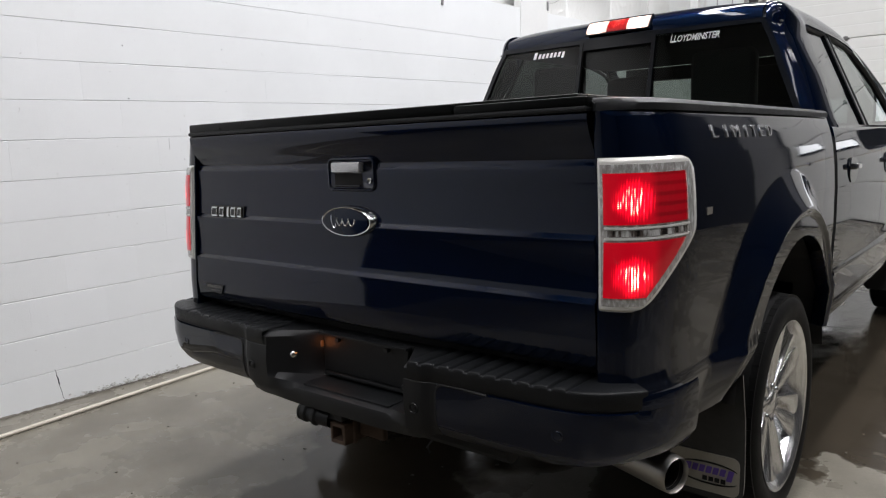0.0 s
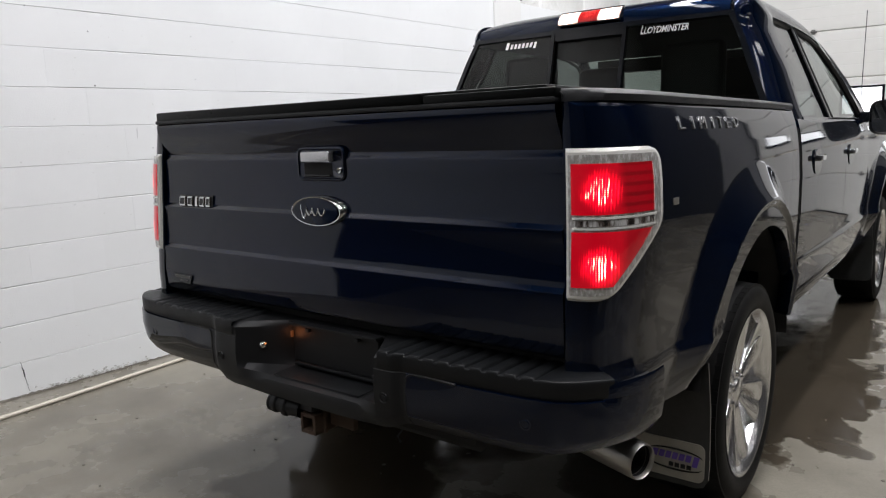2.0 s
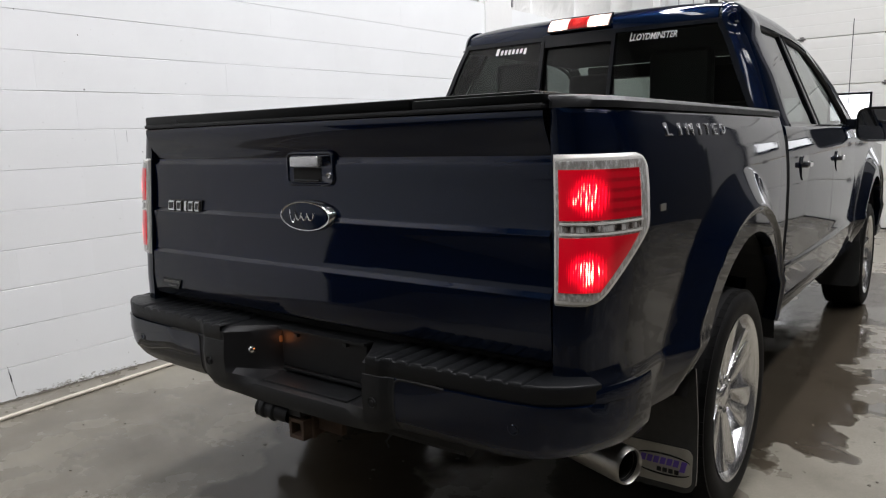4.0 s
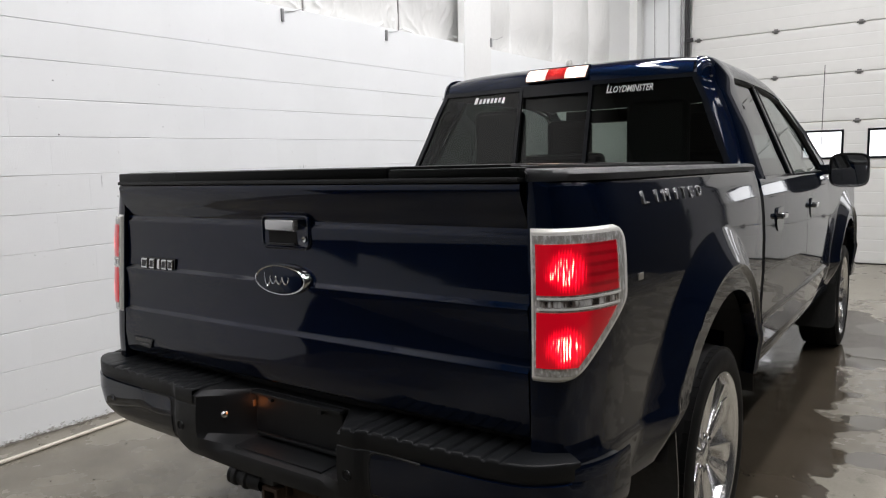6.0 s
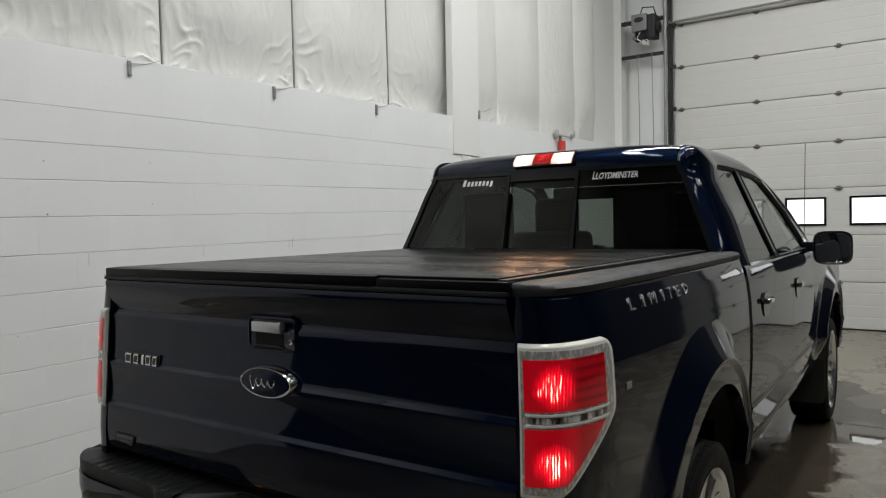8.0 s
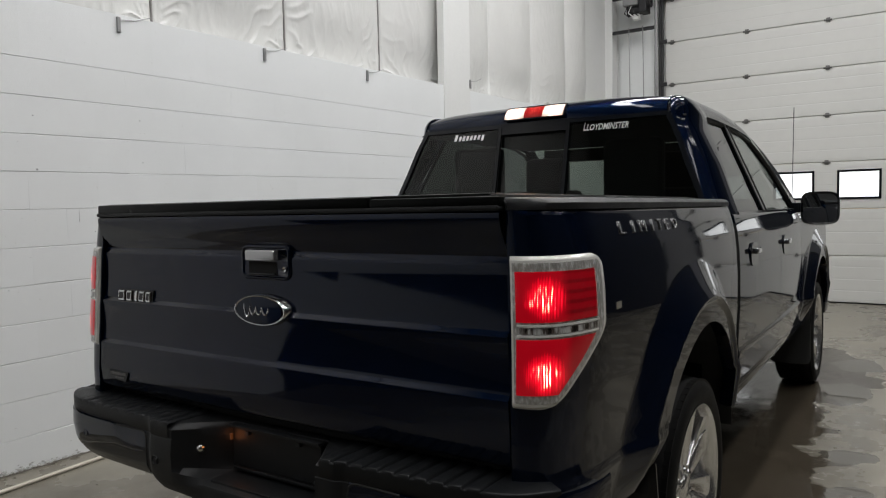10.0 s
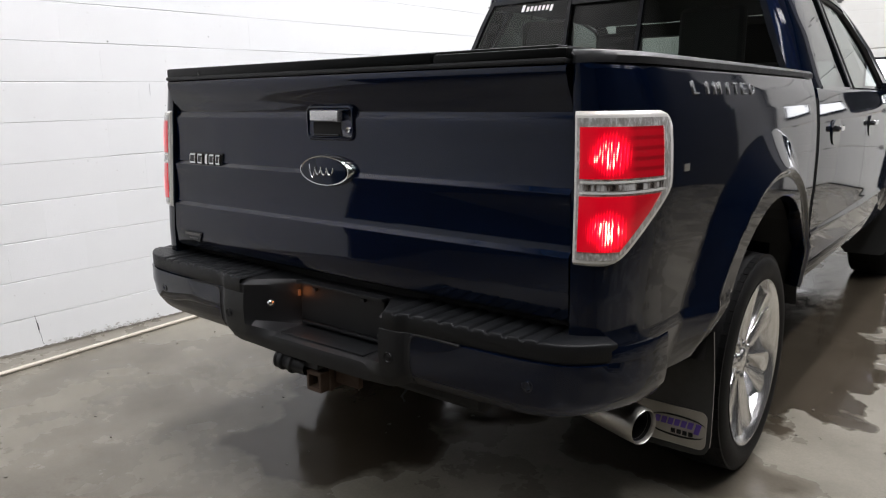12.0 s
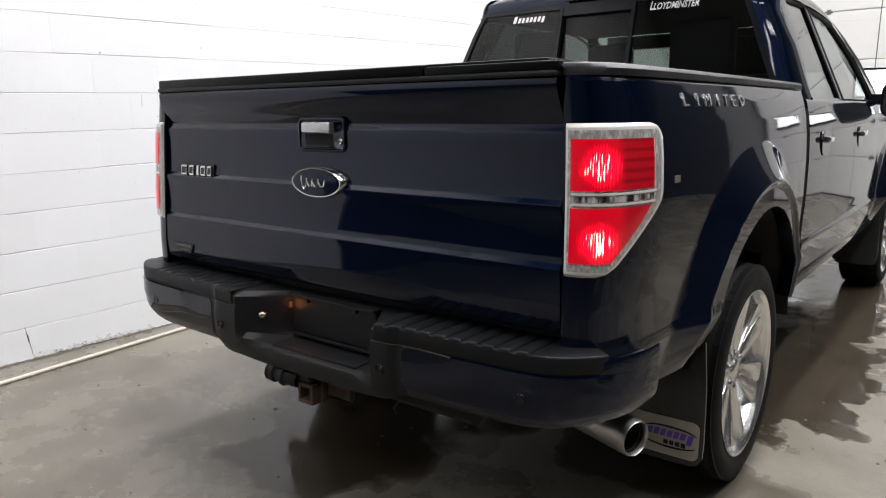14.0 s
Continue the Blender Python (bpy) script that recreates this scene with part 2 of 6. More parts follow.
    film_r = mixc(n, l, ramp(n, l, tex_noise(n, l, 7, 4, 0.6, world_space=True), [(0.42, 0.0), (0.58, 1.0)]), (0.07, 0.07, 0.07), (0.20, 0.20, 0.20))
    l.new(mixc(n, l, still, mixc(n, l, wet, rough, film_r), (0.02, 0.02, 0.02)), p.inputs["Roughness"])
    l.new(ramp(n, l, still, [(0.0, 0.24), (1.0, 0.60)]), p.inputs["Specular IOR Level"])
    h = mixc(n, l, mixc(n, l, still, wet, (1.0, 1.0, 1.0)), fine, mixc(n, l, 0.12, (0.5, 0.5, 0.5), tex_noise(n, l, 9, 3, 0.5, world_space=True)))
    bump(n, l, p, h, 0.25, 0.003)
    return m


PAINT = car_paint()
BLACK = plain("black_plastic", (0.0066, 0.0072, 0.0082), 0.46, grain=0.35, grain_scale=260, bump_amt=0.3, spec=0.35)
PAD = plain("grey_black_pad", (0.0060, 0.0068, 0.0078), 0.46, grain=0.3, grain_scale=220, bump_amt=0.4, spec=0.30)
GLOSSBLACK = plain("gloss_black", (0.005, 0.006, 0.008), 0.12, coat=0.3, spec=0.25)
COVER = plain("cover_vinyl", (0.0032, 0.0037, 0.0036), 0.30, grain=0.3, grain_scale=200, bump_amt=0.06, spec=0.10)
RUBBER = plain("tyre_rubber", (0.0055, 0.0055, 0.0055), 0.60, grain=0.4, grain_scale=120, bump_amt=0.3, spec=0.18)
FLAP = plain("flap_rubber", (0.030, 0.031, 0.030), 0.22, grain=0.4, grain_scale=40, bump_amt=0.2)
CHROME = plain("chrome", (0.78, 0.79, 0.80), 0.07, 1.0)
SATIN = plain("satin_silver", (0.62, 0.62, 0.63), 0.25, 0.75)
ALLOY = plain("polished_alloy", (0.74, 0.74, 0.745), 0.21, 0.95, grain=0.06, grain_scale=30)
STEEL = plain("brushed_steel", (0.52, 0.50, 0.46), 0.36, 1.0, grain=0.15, grain_scale=80)
PLATE = plain("tarnished_plate", (0.36, 0.34, 0.29), 0.42, 0.25, grain=0.2, grain_scale=45)
RUST = plain("rusty_steel", (0.10, 0.065, 0.045), 0.8, 0.3, grain=0.5, grain_scale=70, bump_amt=0.6)
DARK = plain("underbody", (0.012, 0.012, 0.012), 0.8, grain=0.4, grain_scale=30)
SEAT = plain("dark_leather", (0.05, 0.05, 0.05), 0.5, grain=0.3, grain_scale=150, bump_amt=0.2)
REARGLASS = tinted_glass("tinted_rear_glass", (0.25, 0.28, 0.26))
SIDEGLASS = tinted_glass("tinted_side_glass", (0.075, 0.085, 0.08))
FRONTGLASS = tinted_glass("front_side_glass", (0.32, 0.35, 0.34))
CLEARGLASS = tinted_glass("windscreen_glass", (0.72, 0.78, 0.74))
CLEARLENS = plain("clear_lens", (0.72, 0.71, 0.67), 0.16, 0.0, grain=0.12, grain_scale=60, coat=1.0)
MOTTLED = sparkle("fluted_clear_lens", [(0.36, (0.02, 0.016, 0.014)), (0.47, (0.16, 0.13, 0.11)), (0.54, (0.55, 0.54, 0.52)), (0.62, (0.95, 0.95, 0.93))], 46, (1, 1, 0.35))
LINER = sparkle("silvered_liner", [(0.32, (0.42, 0.41, 0.38)), (0.48, (0.56, 0.55, 0.52)), (0.57, (0.70, 0.70, 0.67)), (0.64, (0.95, 0.95, 0.94))], 110, (1.0, 1.0, 0.5))
WHITEDECAL = plain("white_decal", (0.82, 0.82, 0.82), 0.5)
PURPLE = plain("purple_ink", (0.10, 0.05, 0.32), 0.4)
BLUEENAMEL = plain("blue_enamel", (0.006, 0.011, 0.028), 0.12, coat=0.3, spec=0.2)
BLOCK = block_paint()
MORTAR = plain("joint_paint", (0.68, 0.68, 0.67), 0.8, grain=0.25, grain_scale=40)
WHITEPAINT = plain("white_paint", (0.72, 0.725, 0.71), 0.5, grain=0.08, grain_scale=25, bump_amt=0.1)
DOORPAINT = plain("door_paint", (0.58, 0.58, 0.555), 0.42, grain=0.07, grain_scale=9, bump_amt=0.05)
VINYL = vinyl()
CONCRETE = concrete()
GALV = plain("galvanised", (0.32, 0.32, 0.32), 0.45, 0.8, grain=0.3, grain_scale=40)
DARKMETAL = plain("dark_metal", (0.03, 0.03, 0.032), 0.5, 0.3, grain=0.4, grain_scale=50)
PVC = plain("cream_pvc", (0.52, 0.48, 0.40), 0.4, grain=0.15, grain_scale=20)
FOAM = plain("grey_filler", (0.15, 0.135, 0.11), 0.85, grain=0.85, grain_scale=22, bump_amt=1.0)
SHOPWALL = plain("grey_shop_wall", (0.026, 0.026, 0.026), 0.8, grain=0.2, grain_scale=6)
UPPERWALL = plain("grey_rear_wall", (0.10, 0.10, 0.10), 0.7, grain=0.15, grain_scale=5)
GREYPANEL = plain("mid_grey_wall", (0.20, 0.20, 0.20), 0.7, grain=0.25, grain_scale=3)
SEAM = plain("shadow_seam", (0.22, 0.21, 0.20), 0.7, grain=0.4, grain_scale=12)
CEIL = plain("grey_ceiling", (0.36, 0.36, 0.355), 0.8, grain=0.2, grain_scale=4)
DAYLIGHT = glow_mat("daylit_pane", (0.95, 0.98, 1.0), 2.2)
TUBE = glow_mat("lit_tube", (1.0, 0.98, 0.94), 6.0)
HINGE = plain("worn_hinge_steel", (0.16, 0.155, 0.15), 0.5, 0.5, grain=0.4, grain_scale=60)
GREYCAST = plain("pale_cast_metal", (0.50, 0.50, 0.48), 0.5, 0.1, grain=0.3, grain_scale=60)
REDPLASTIC = plain("red_plastic", (0.6, 0.03, 0.02), 0.35)


# ---------------------------------------------------------------- mesh helpers
def part(name, bm, material, parent=None, label="", smooth=False, angle=35, m=None, recalc=True):
    if recalc:
        bmesh.ops.recalc_face_normals(bm, faces=bm.faces)
    me = bpy.data.meshes.new(name)
    bm.to_mesh(me)
    bm.free()
    if smooth:
        me.polygons.foreach_set("use_smooth", [True] * len(me.polygons))
        me.set_sharp_from_angle(angle=radians(angle))
    for mt in material if isinstance(material, (list, tuple)) else (material,):
        me.materials.append(mt)
    ob = new(name, me)
    if m is not None:
        ob.matrix_world = m
    if parent is not None:
        ob.parent = parent
    if label:
        tagged(ob, label)
    return ob


def empty(name, label, category, group="", m=None):
    ob = new(name)
    ob.empty_display_size = 0.2
    if m is not None:
        ob.matrix_world = m
    return tagged(ob, label, category, group)


def box(x0, x1, y0, y1, z0, z1, bev=0.0, seg=2, bm=None):
    own = bm is None
    b = bmesh.new()
    bmesh.ops.create_cube(b, size=1.0, matrix=Matrix.LocRotScale(((x0 + x1) / 2, (y0 + y1) / 2, (z0 + z1) / 2), None, (abs(x1 - x0), abs(y1 - y0), abs(z1 - z0))))
    if bev:
        bmesh.ops.bevel(b, geom=list(b.edges), offset=bev, segments=seg, profile=0.6, affect="EDGES")
    if own:
        return b
    merge(bm, b)
    return bm


def merge(bm, other, m=None):
    if m is not None:
        bmesh.ops.transform(other, matrix=m, verts=other.verts)
    me = bpy.data.meshes.new("tmp")
    other.to_mesh(me)
    other.free()
    bm.from_mesh(me)
    bpy.data.meshes.remove(me)
    return bm


def grid(fn, nu, nv, closed_u=False):
    """A sheet of nu x nv points from fn(u, v), u and v from 0 to 1."""
    bm = bmesh.new()
    pts = [[bm.verts.new(fn(i / (nu - 1) if not closed_u else i / nu, j / (nv - 1))) for j in range(nv)] for i in range(nu)]
    for i in range(nu if closed_u else nu - 1):
        for j in range(nv - 1):
            a, b = pts[i], pts[(i + 1) % nu]
            try:
                bm.faces.new((a[j], b[j], b[j + 1], a[j + 1]))
            except ValueError:
                pass
    return bm


def thicken(bm, depth):
    """Gives a sheet thickness: a copy moved by depth along the sheet's normals, joined at the rim."""
    bmesh.ops.recalc_face_normals(bm, faces=bm.faces)
    bm.normal_update()
    bmesh.ops.solidify(bm, geom=list(bm.faces), thickness=depth)
    return bm


def prism(outline, fn, depth):
    """A flat outline of (a, b) points, laid by fn(a, b, d) at d = 0 and d = depth, closed round."""
    bm = bmesh.new()
    top = [bm.verts.new(fn(a, b, 0.0)) for a, b in outline]
    low = [bm.verts.new(fn(a, b, depth)) for a, b in outline]
    bm.faces.new(top)
    bm.faces.new(low[::-1])
    for i in range(len(outline)):
        j = (i + 1) % len(outline)
        bm.faces.new((top[i], top[j], low[j], low[i]))
    return bm


def rounded(w, h, r, n=5, cx=0.0, cy=0.0):
    out = []
    for sx, sy, a0 in ((1, 1, 0), (-1, 1, 90), (-1, -1, 180), (1, -1, 270)):
        for k in range(n + 1):
            a = radians(a0 + 90 * k / n)
            out.append((cx + sx * (w / 2 - r) + r * math.cos(a), cy + sy * (h / 2 - r) + r * math.sin(a)))
    return out


def revolve(profile, n=64, axis="x"):
    """Turns (along, radius) points about the axis."""
    bm = bmesh.new()
    rings = []
    for k in range(n):
        a = 2 * math.pi * k / n
        c, s = math.cos(a), math.sin(a)
        rings.append([bm.verts.new((d, r * c, r * s) if axis == "x" else (r * c, r * s, d) if axis == "z" else (r * c, d, r * s)) for d, r in profile])
    for k in range(n):
        a, b = rings[k], rings[(k + 1) % n]
        for j in range(len(profile) - 1):
            bm.faces.new((a[j], b[j], b[j + 1], a[j + 1]))
    return bm


def tube(path, r, n=10, cap=True):
    bm = bmesh.new()
    path = [Vector(p) for p in path]
    rings = []
    up = Vector((0.13, 0.21, 1)).normalized()
    for i, p in enumerate(path):
        d = (path[min(i + 1, len(path) - 1)] - path[max(i - 1, 0)]).normalized()
        a = d.cross(up).normalized()
        b = d.cross(a).normalized()
        rings.append([bm.verts.new(p + r * (math.cos(2 * math.pi * k / n) * a + math.sin(2 * math.pi * k / n) * b)) for k in range(n)])
    for i in range(len(rings) - 1):
        for k in range(n):
            bm.faces.new((rings[i][k], rings[i][(k + 1) % n], rings[i + 1][(k + 1) % n], rings[i + 1][k]))
    if cap:
        bm.faces.new(rings[0])
        bm.faces.new(rings[-1][::-1])
    return bm


def lerp(a, b, t):
    return a + (b - a) * t


def smooth01(t):
    t = min(1.0, max(0.0, t))
    return t * t * (3 - 2 * t)


def curve_at(table, x):
    """Linear between the (x, value) rows of a table."""
    for (x0, v0), (x1, v1) in zip(table, table[1:]):
        if x <= x1:
            return v0 + (v1 - v0) * max(0.0, (x - x0)) / (x1 - x0)
    return table[-1][1]


def words(text, size, depth, spacing=1.0, shear=0.0, bold=0.0):
    """Raised letters of the built-in font as a mesh, lying in x (along) and y (up)."""
    cu = bpy.data.curves.new("letters", "FONT")
    cu.body, cu.size, cu.extrude, cu.space_character, cu.shear = text, size, depth, spacing, shear
    cu.align_x, cu.align_y = "LEFT", "BOTTOM_BASELINE"
    cu.resolution_u, cu.offset = 2, bold
    ob = bpy.data.objects.new("letters", cu)
    scene.collection.objects.link(ob)
    me = bpy.data.meshes.new_from_object(ob.evaluated_get(bpy.context.evaluated_depsgraph_get()))
    bm = bmesh.new()
    bm.from_mesh(me)
    bpy.data.objects.remove(ob)
    bpy.data.curves.remove(cu)
    bpy.data.meshes.remove(me)
    return bm


# ---------------------------------------------------------------- the bay: floor, walls, ceiling
DOOR_X1 = 2.95
WALL_X, BACK_Y, FRONT_Y, RIGHT_X = -2.45, 9.93, -13.0, 9.5
COURSE, BLOCK_LEN, LEDGE = 0.2072, 0.406, 2.597
# the floor falls towards the near end, so the wall's courses climb a little against it
CLIMB = Matrix.Translation((0, 0.25, 0)) @ Matrix.Rotation(0.014, 4, "X") @ Matrix.Translation((0, -0.25, 0))

floor = part("floor", box(WALL_X - 0.3, RIGHT_X + 0.3, FRONT_Y - 0.3, BACK_Y + 0.6, -0.2, 0.0), CONCRETE)
tagged(floor, "stained grey concrete floor with dark wet patches", "floor", kind="structure")

wall_left = part("wall_left", box(WALL_X - 0.2, WALL_X - 0.006, FRONT_Y, BACK_Y + 0.3, -0.18, LEDGE - 0.004), MORTAR)
wall_left.matrix_world = CLIMB
tagged(wall_left, "white painted concrete block wall with a ledge", "wall", kind="structure")

# unseen dark band, standing in for clutter that the tailgate reflects
for y0, y1, high in ((-3.1, -2.5, 0.92), (FRONT_Y, -3.1, 0.86)):
    part("reflected_band", box(WALL_X - 0.004, WALL_X + 0.03, y0, y1, -0.1, high), SHOPWALL, wall_left, "unseen dark band that the tailgate reflects")

upper_left = part("wall_left_upper", box(WALL_X - 0.45, WALL_X - 0.24, FRONT_Y, BACK_Y + 0.3, LEDGE - 0.25, CEILING), WHITEPAINT)
tagged(upper_left, "white upper wall behind the vinyl insulation", "wall", kind="structure")

wall_back = part("wall_back", box(WALL_X - 0.45, -1.80, BACK_Y + 0.12, BACK_Y + 0.3, 0, CEILING), WHITEPAINT)
# both panels right of the door are unseen, toned for the bed side's reflections
part("wall_panel", box(DOOR_X1 + 0.03, 3.80, BACK_Y + 0.12, BACK_Y + 0.3, 0, CEILING), GREYPANEL, wall_back, "mid grey wall panel")
part("wall_panel", box(3.80, RIGHT_X + 0.2, BACK_Y + 0.12, BACK_Y + 0.3, 0, CEILING), SHOPWALL, wall_back, "dark grey wall panel")
part("wall_panel", box(-1.80, DOOR_X1 + 0.03, BACK_Y + 0.12, BACK_Y + 0.3, 4.62, CEILING), WHITEPAINT, wall_back)
tagged(wall_back, "white end wall round the overhead door", "wall", kind="structure")
# right and front walls are unseen, kept dark for what the paint reflects
wall_right = part("wall_right", box(RIGHT_X, RIGHT_X + 0.2, FRONT_Y, BACK_Y + 0.3, 0, CEILING), SHOPWALL)
tagged(wall_right, "plain dark grey wall closing the bay", "wall", kind="structure")
wall_front = part("wall_front", box(WALL_X - 0.45, RIGHT_X + 0.2, FRONT_Y - 0.2, FRONT_Y, 0, CEILING), SHOPWALL)
tagged(wall_front, "plain grey wall with dark lower part", "wall", kind="structure")
part("wall_upper", box(WALL_X - 0.2, RIGHT_X, FRONT_Y, FRONT_Y + 0.02, 0.72, CEILING), UPPERWALL, wall_front)
ceiling = part("ceiling", box(WALL_X - 0.45, RIGHT_X + 0.2, FRONT_Y - 0.2, BACK_Y + 0.3, CEILING, CEILING + 0.15), CEIL)
tagged(ceiling, "plain grey ceiling over the bay", "ceiling", kind="structure")


def ceiling_lamp():
    e = empty("ceiling_light", "white fluorescent strip light fitting, lit, under the ceiling", "ceiling light", "strip lights under the ceiling")
    part("housing", box(-0.16, 0.16, -1.22, 1.22, 0.05, 0.12, 0.012), WHITEPAINT, e)
    for sx in (-0.10, 0.0, 0.10):
        part("tube", tube([(sx, -1.18, 0.035), (sx, 1.18, 0.035)], 0.013, 8), TUBE, e)
    return e


lamp_proto = ceiling_lamp()
for k, (lx, ly) in enumerate(LAMP_ROWS):
    at = pose(lx, ly, CEILING - 0.13)
    if k:
        copy_thing(lamp_proto, at)
    else:
        lamp_proto.matrix_world = at
    ld = bpy.data.lights.new("strip", "AREA")
    ld.shape, ld.size, ld.size_y, ld.color = "RECTANGLE", 0.30, 2.4, (1.0, 0.995, 1.0)
    ld.energy = LAMP_WATTS * (0.06 if lx > 5 else 1.0 if ly < -5 else 0.21 if ly < 0 else 1.0)
    lo = new("strip_light", ld)
    lo.matrix_world = pose(lx, ly, CEILING - 0.16)


# ---------------------------------------------------------------- overhead door
def overhead_door():
    e = empty("overhead_door", "white sectional overhead door with small windows, closed", "garage door")
    x0, x1, sec = -1.76, DOOR_X1, 0.6515
    for k in range(7):
        z0 = 0.012 + sec * k
        b = bmesh.new()
        # each section: a ribbed face with a rolled lip at its joints
        rib = [(0.0, -0.003), (0.009, -0.017), (0.05, -0.02), (0.16, -0.02), (0.166, -0.0185), (0.174, -0.0185), (0.18, -0.02), (0.32, -0.02), (0.326, -0.0185), (0.334, -0.0185), (0.34, -0.02), (0.49, -0.02), (0.496, -0.0185), (0.504, -0.0185), (0.51, -0.02), (0.60, -0.02), (sec - 0.012, -0.017), (sec - 0.004, -0.003)]
        verts = []
        for xx in (x0, x1):
            verts.append([b.verts.new((xx, BACK_Y + dy, z0 + dz)) for dz, dy in rib])
        for j in range(len(rib) - 1):
            b.faces.new((verts[0][j], verts[1][j], verts[1][j + 1], verts[0][j + 1]))
        part("door_panel", b, DOORPAINT, e, smooth=False)
        part("panel_core", box(x0, x1, BACK_Y + 0.002, BACK_Y + 0.05, z0, z0 + sec - 0.004), DOORPAINT, e)
        for hx in [h for h in (-1.66, -0.58, 0.475, 1.53, 2.59, 3.64) if h < DOOR_X1]:
            h = box(hx - 0.026, hx + 0.026, BACK_Y - 0.034, BACK_Y - 0.012, z0 + sec - 0.036, z0 + sec + 0.028, 0.004)
            merge(h, tube([(hx - 0.05, BACK_Y - 0.036, z0 + sec - 0.005), (hx + 0.05, BACK_Y - 0.036, z0 + sec - 0.005)], 0.012, 8))
            part("hinge", h, HINGE, e)
    # windows in the third section
    for wx in (-1.40, -0.75, 0.06, 0.87, 1.69, 2.5):
        w, z0, z1 = 0.49, 1.465, 1.83
        fr = bmesh.new()
        for a in ((wx - w / 2 - 0.02, wx + w / 2 + 0.02, z0 - 0.02, z0 + 0.012), (wx - w / 2 - 0.02, wx + w / 2 + 0.02, z1 - 0.012, z1 + 0.02), (wx - w / 2 - 0.02, wx - w / 2 + 0.012, z0, z1), (wx + w / 2 - 0.012, wx + w / 2 + 0.02, z0, z1)):
            box(a[0], a[1], BACK_Y - 0.036, BACK_Y - 0.016, a[2], a[3], 0.004, bm=fr)
        f = part("window_frame", fr, GLOSSBLACK, e, "dark blue-black window frame")
        part("pane", box(wx - w / 2, wx + w / 2, BACK_Y - 0.028, BACK_Y - 0.022, z0, z1), DAYLIGHT, f, "bright daylit pane")
    part("bottom_seal", box(x0, x1, BACK_Y - 0.02, BACK_Y + 0.04, 0.0, 0.014), RUBBER, e)
    return e


overhead_door()
for sx, nm in ((-1.80, "door_track"), (DOOR_X1 + 0.04, "door_track")):
    tr = empty(nm, "galvanised vertical track beside the overhead door", "door track")
    part("rail", box(sx - 0.014, sx + 0.014, BACK_Y - 0.09, BACK_Y - 0.03, 0.0, 5.3, 0.004), DARKMETAL, tr)
    part("angle", box(sx - 0.06, sx - 0.04, BACK_Y - 0.06, BACK_Y + 0.1, 0.0, 5.3), DARKMETAL, tr)
    for k in range(7):
        part("bracket", box(sx - 0.03, sx + 0.08, BACK_Y - 0.1, BACK_Y - 0.085, 0.64 + 0.6515 * k, 0.70 + 0.6515 * k, 0.003), DARKMETAL, tr)
tagged(part("door_header", box(-1.9, DOOR_X1 + 0.17, BACK_Y - 0.06, BACK_Y + 0.1, 4.575, 4.66, 0.005), DOORPAINT), "white painted door header with dark edge", "trim", kind="structure")


# ---------------------------------------------------------------- the truck
# the truck stands a little askew to the wall
ASKEW = Matrix.Translation((0.3, 0, 0)) @ Matrix.Rotation(0.009, 4, "Z") @ Matrix.Translation((-0.3, 0, 0))
truck = empty("pickup_truck", "dark navy crew cab pickup truck parked beside a white wall", "pickup truck", m=ASKEW)
CX = 0.012
REAR_AXLE, WHEELBASE, AXLE_Z = 1.12, 3.683, 0.392
ARCH_R, ARCH_Z = 0.550, 0.436
SIDE = [(0.50, 0.915), (0.56, 0.935), (0.64, 0.950), (0.735, 0.967), (0.752, 0.9605), (0.80, 0.960), (0.95, 0.967), (1.10, 0.967), (1.20, 0.962), (1.28, 0.953), (1.34, 0.940), (1.385, 0.925), (1.42, 0.912)]
CORNER, BLUNT = 0.30, 1.35


def tail_x(z):
    """Half width of the tail opening, narrowing upwards."""
    return 0.832 - 0.040 * max(0.0, z - 0.85)


def lean(z):
    """How far the tail leans forwards at a height."""
    return 0.052 * max(0.0, z - 0.85)



def side_x(y, z):
    """Half width of the body at a place along it and a height, wheel flares included."""
    x = curve_at(SIDE, z)
    for yc, half in ((1.06, 0.76), (2.90, 1.03)):
        x += 0.009 * max(0.0, 1 - ((y - yc) / half) ** 2)
    for ay in (REAR_AXLE, REAR_AXLE + WHEELBASE):
        dy = y - ay
        r = math.hypot((1.14 if dy > 0 else 0.94) * dy, z - ARCH_Z)
        if r < 0.80 and z < 1.3:
            # a face rising from a crease to a narrow crest round the arch, then a lip that falls back to the opening
            rise = min(1.0, max(0.0, (0.768 - r) / 0.126))
            out = 0.052 * (0.75 * rise + 0.25 * rise * rise) - 0.013 * smooth01((0.640 - r) / 0.022)
            x += out * smooth01((z - (0.50 if dy < 0 else 0.34)) / 0.24)
    return x


def arch_low(y, base):
    z = base
    for ay in (REAR_AXLE, REAR_AXLE + WHEELBASE):
        d = abs(y - ay)
        if d < ARCH_R:
            z = max(z, ARCH_Z + math.sqrt(ARCH_R**2 - d * d))
    return z


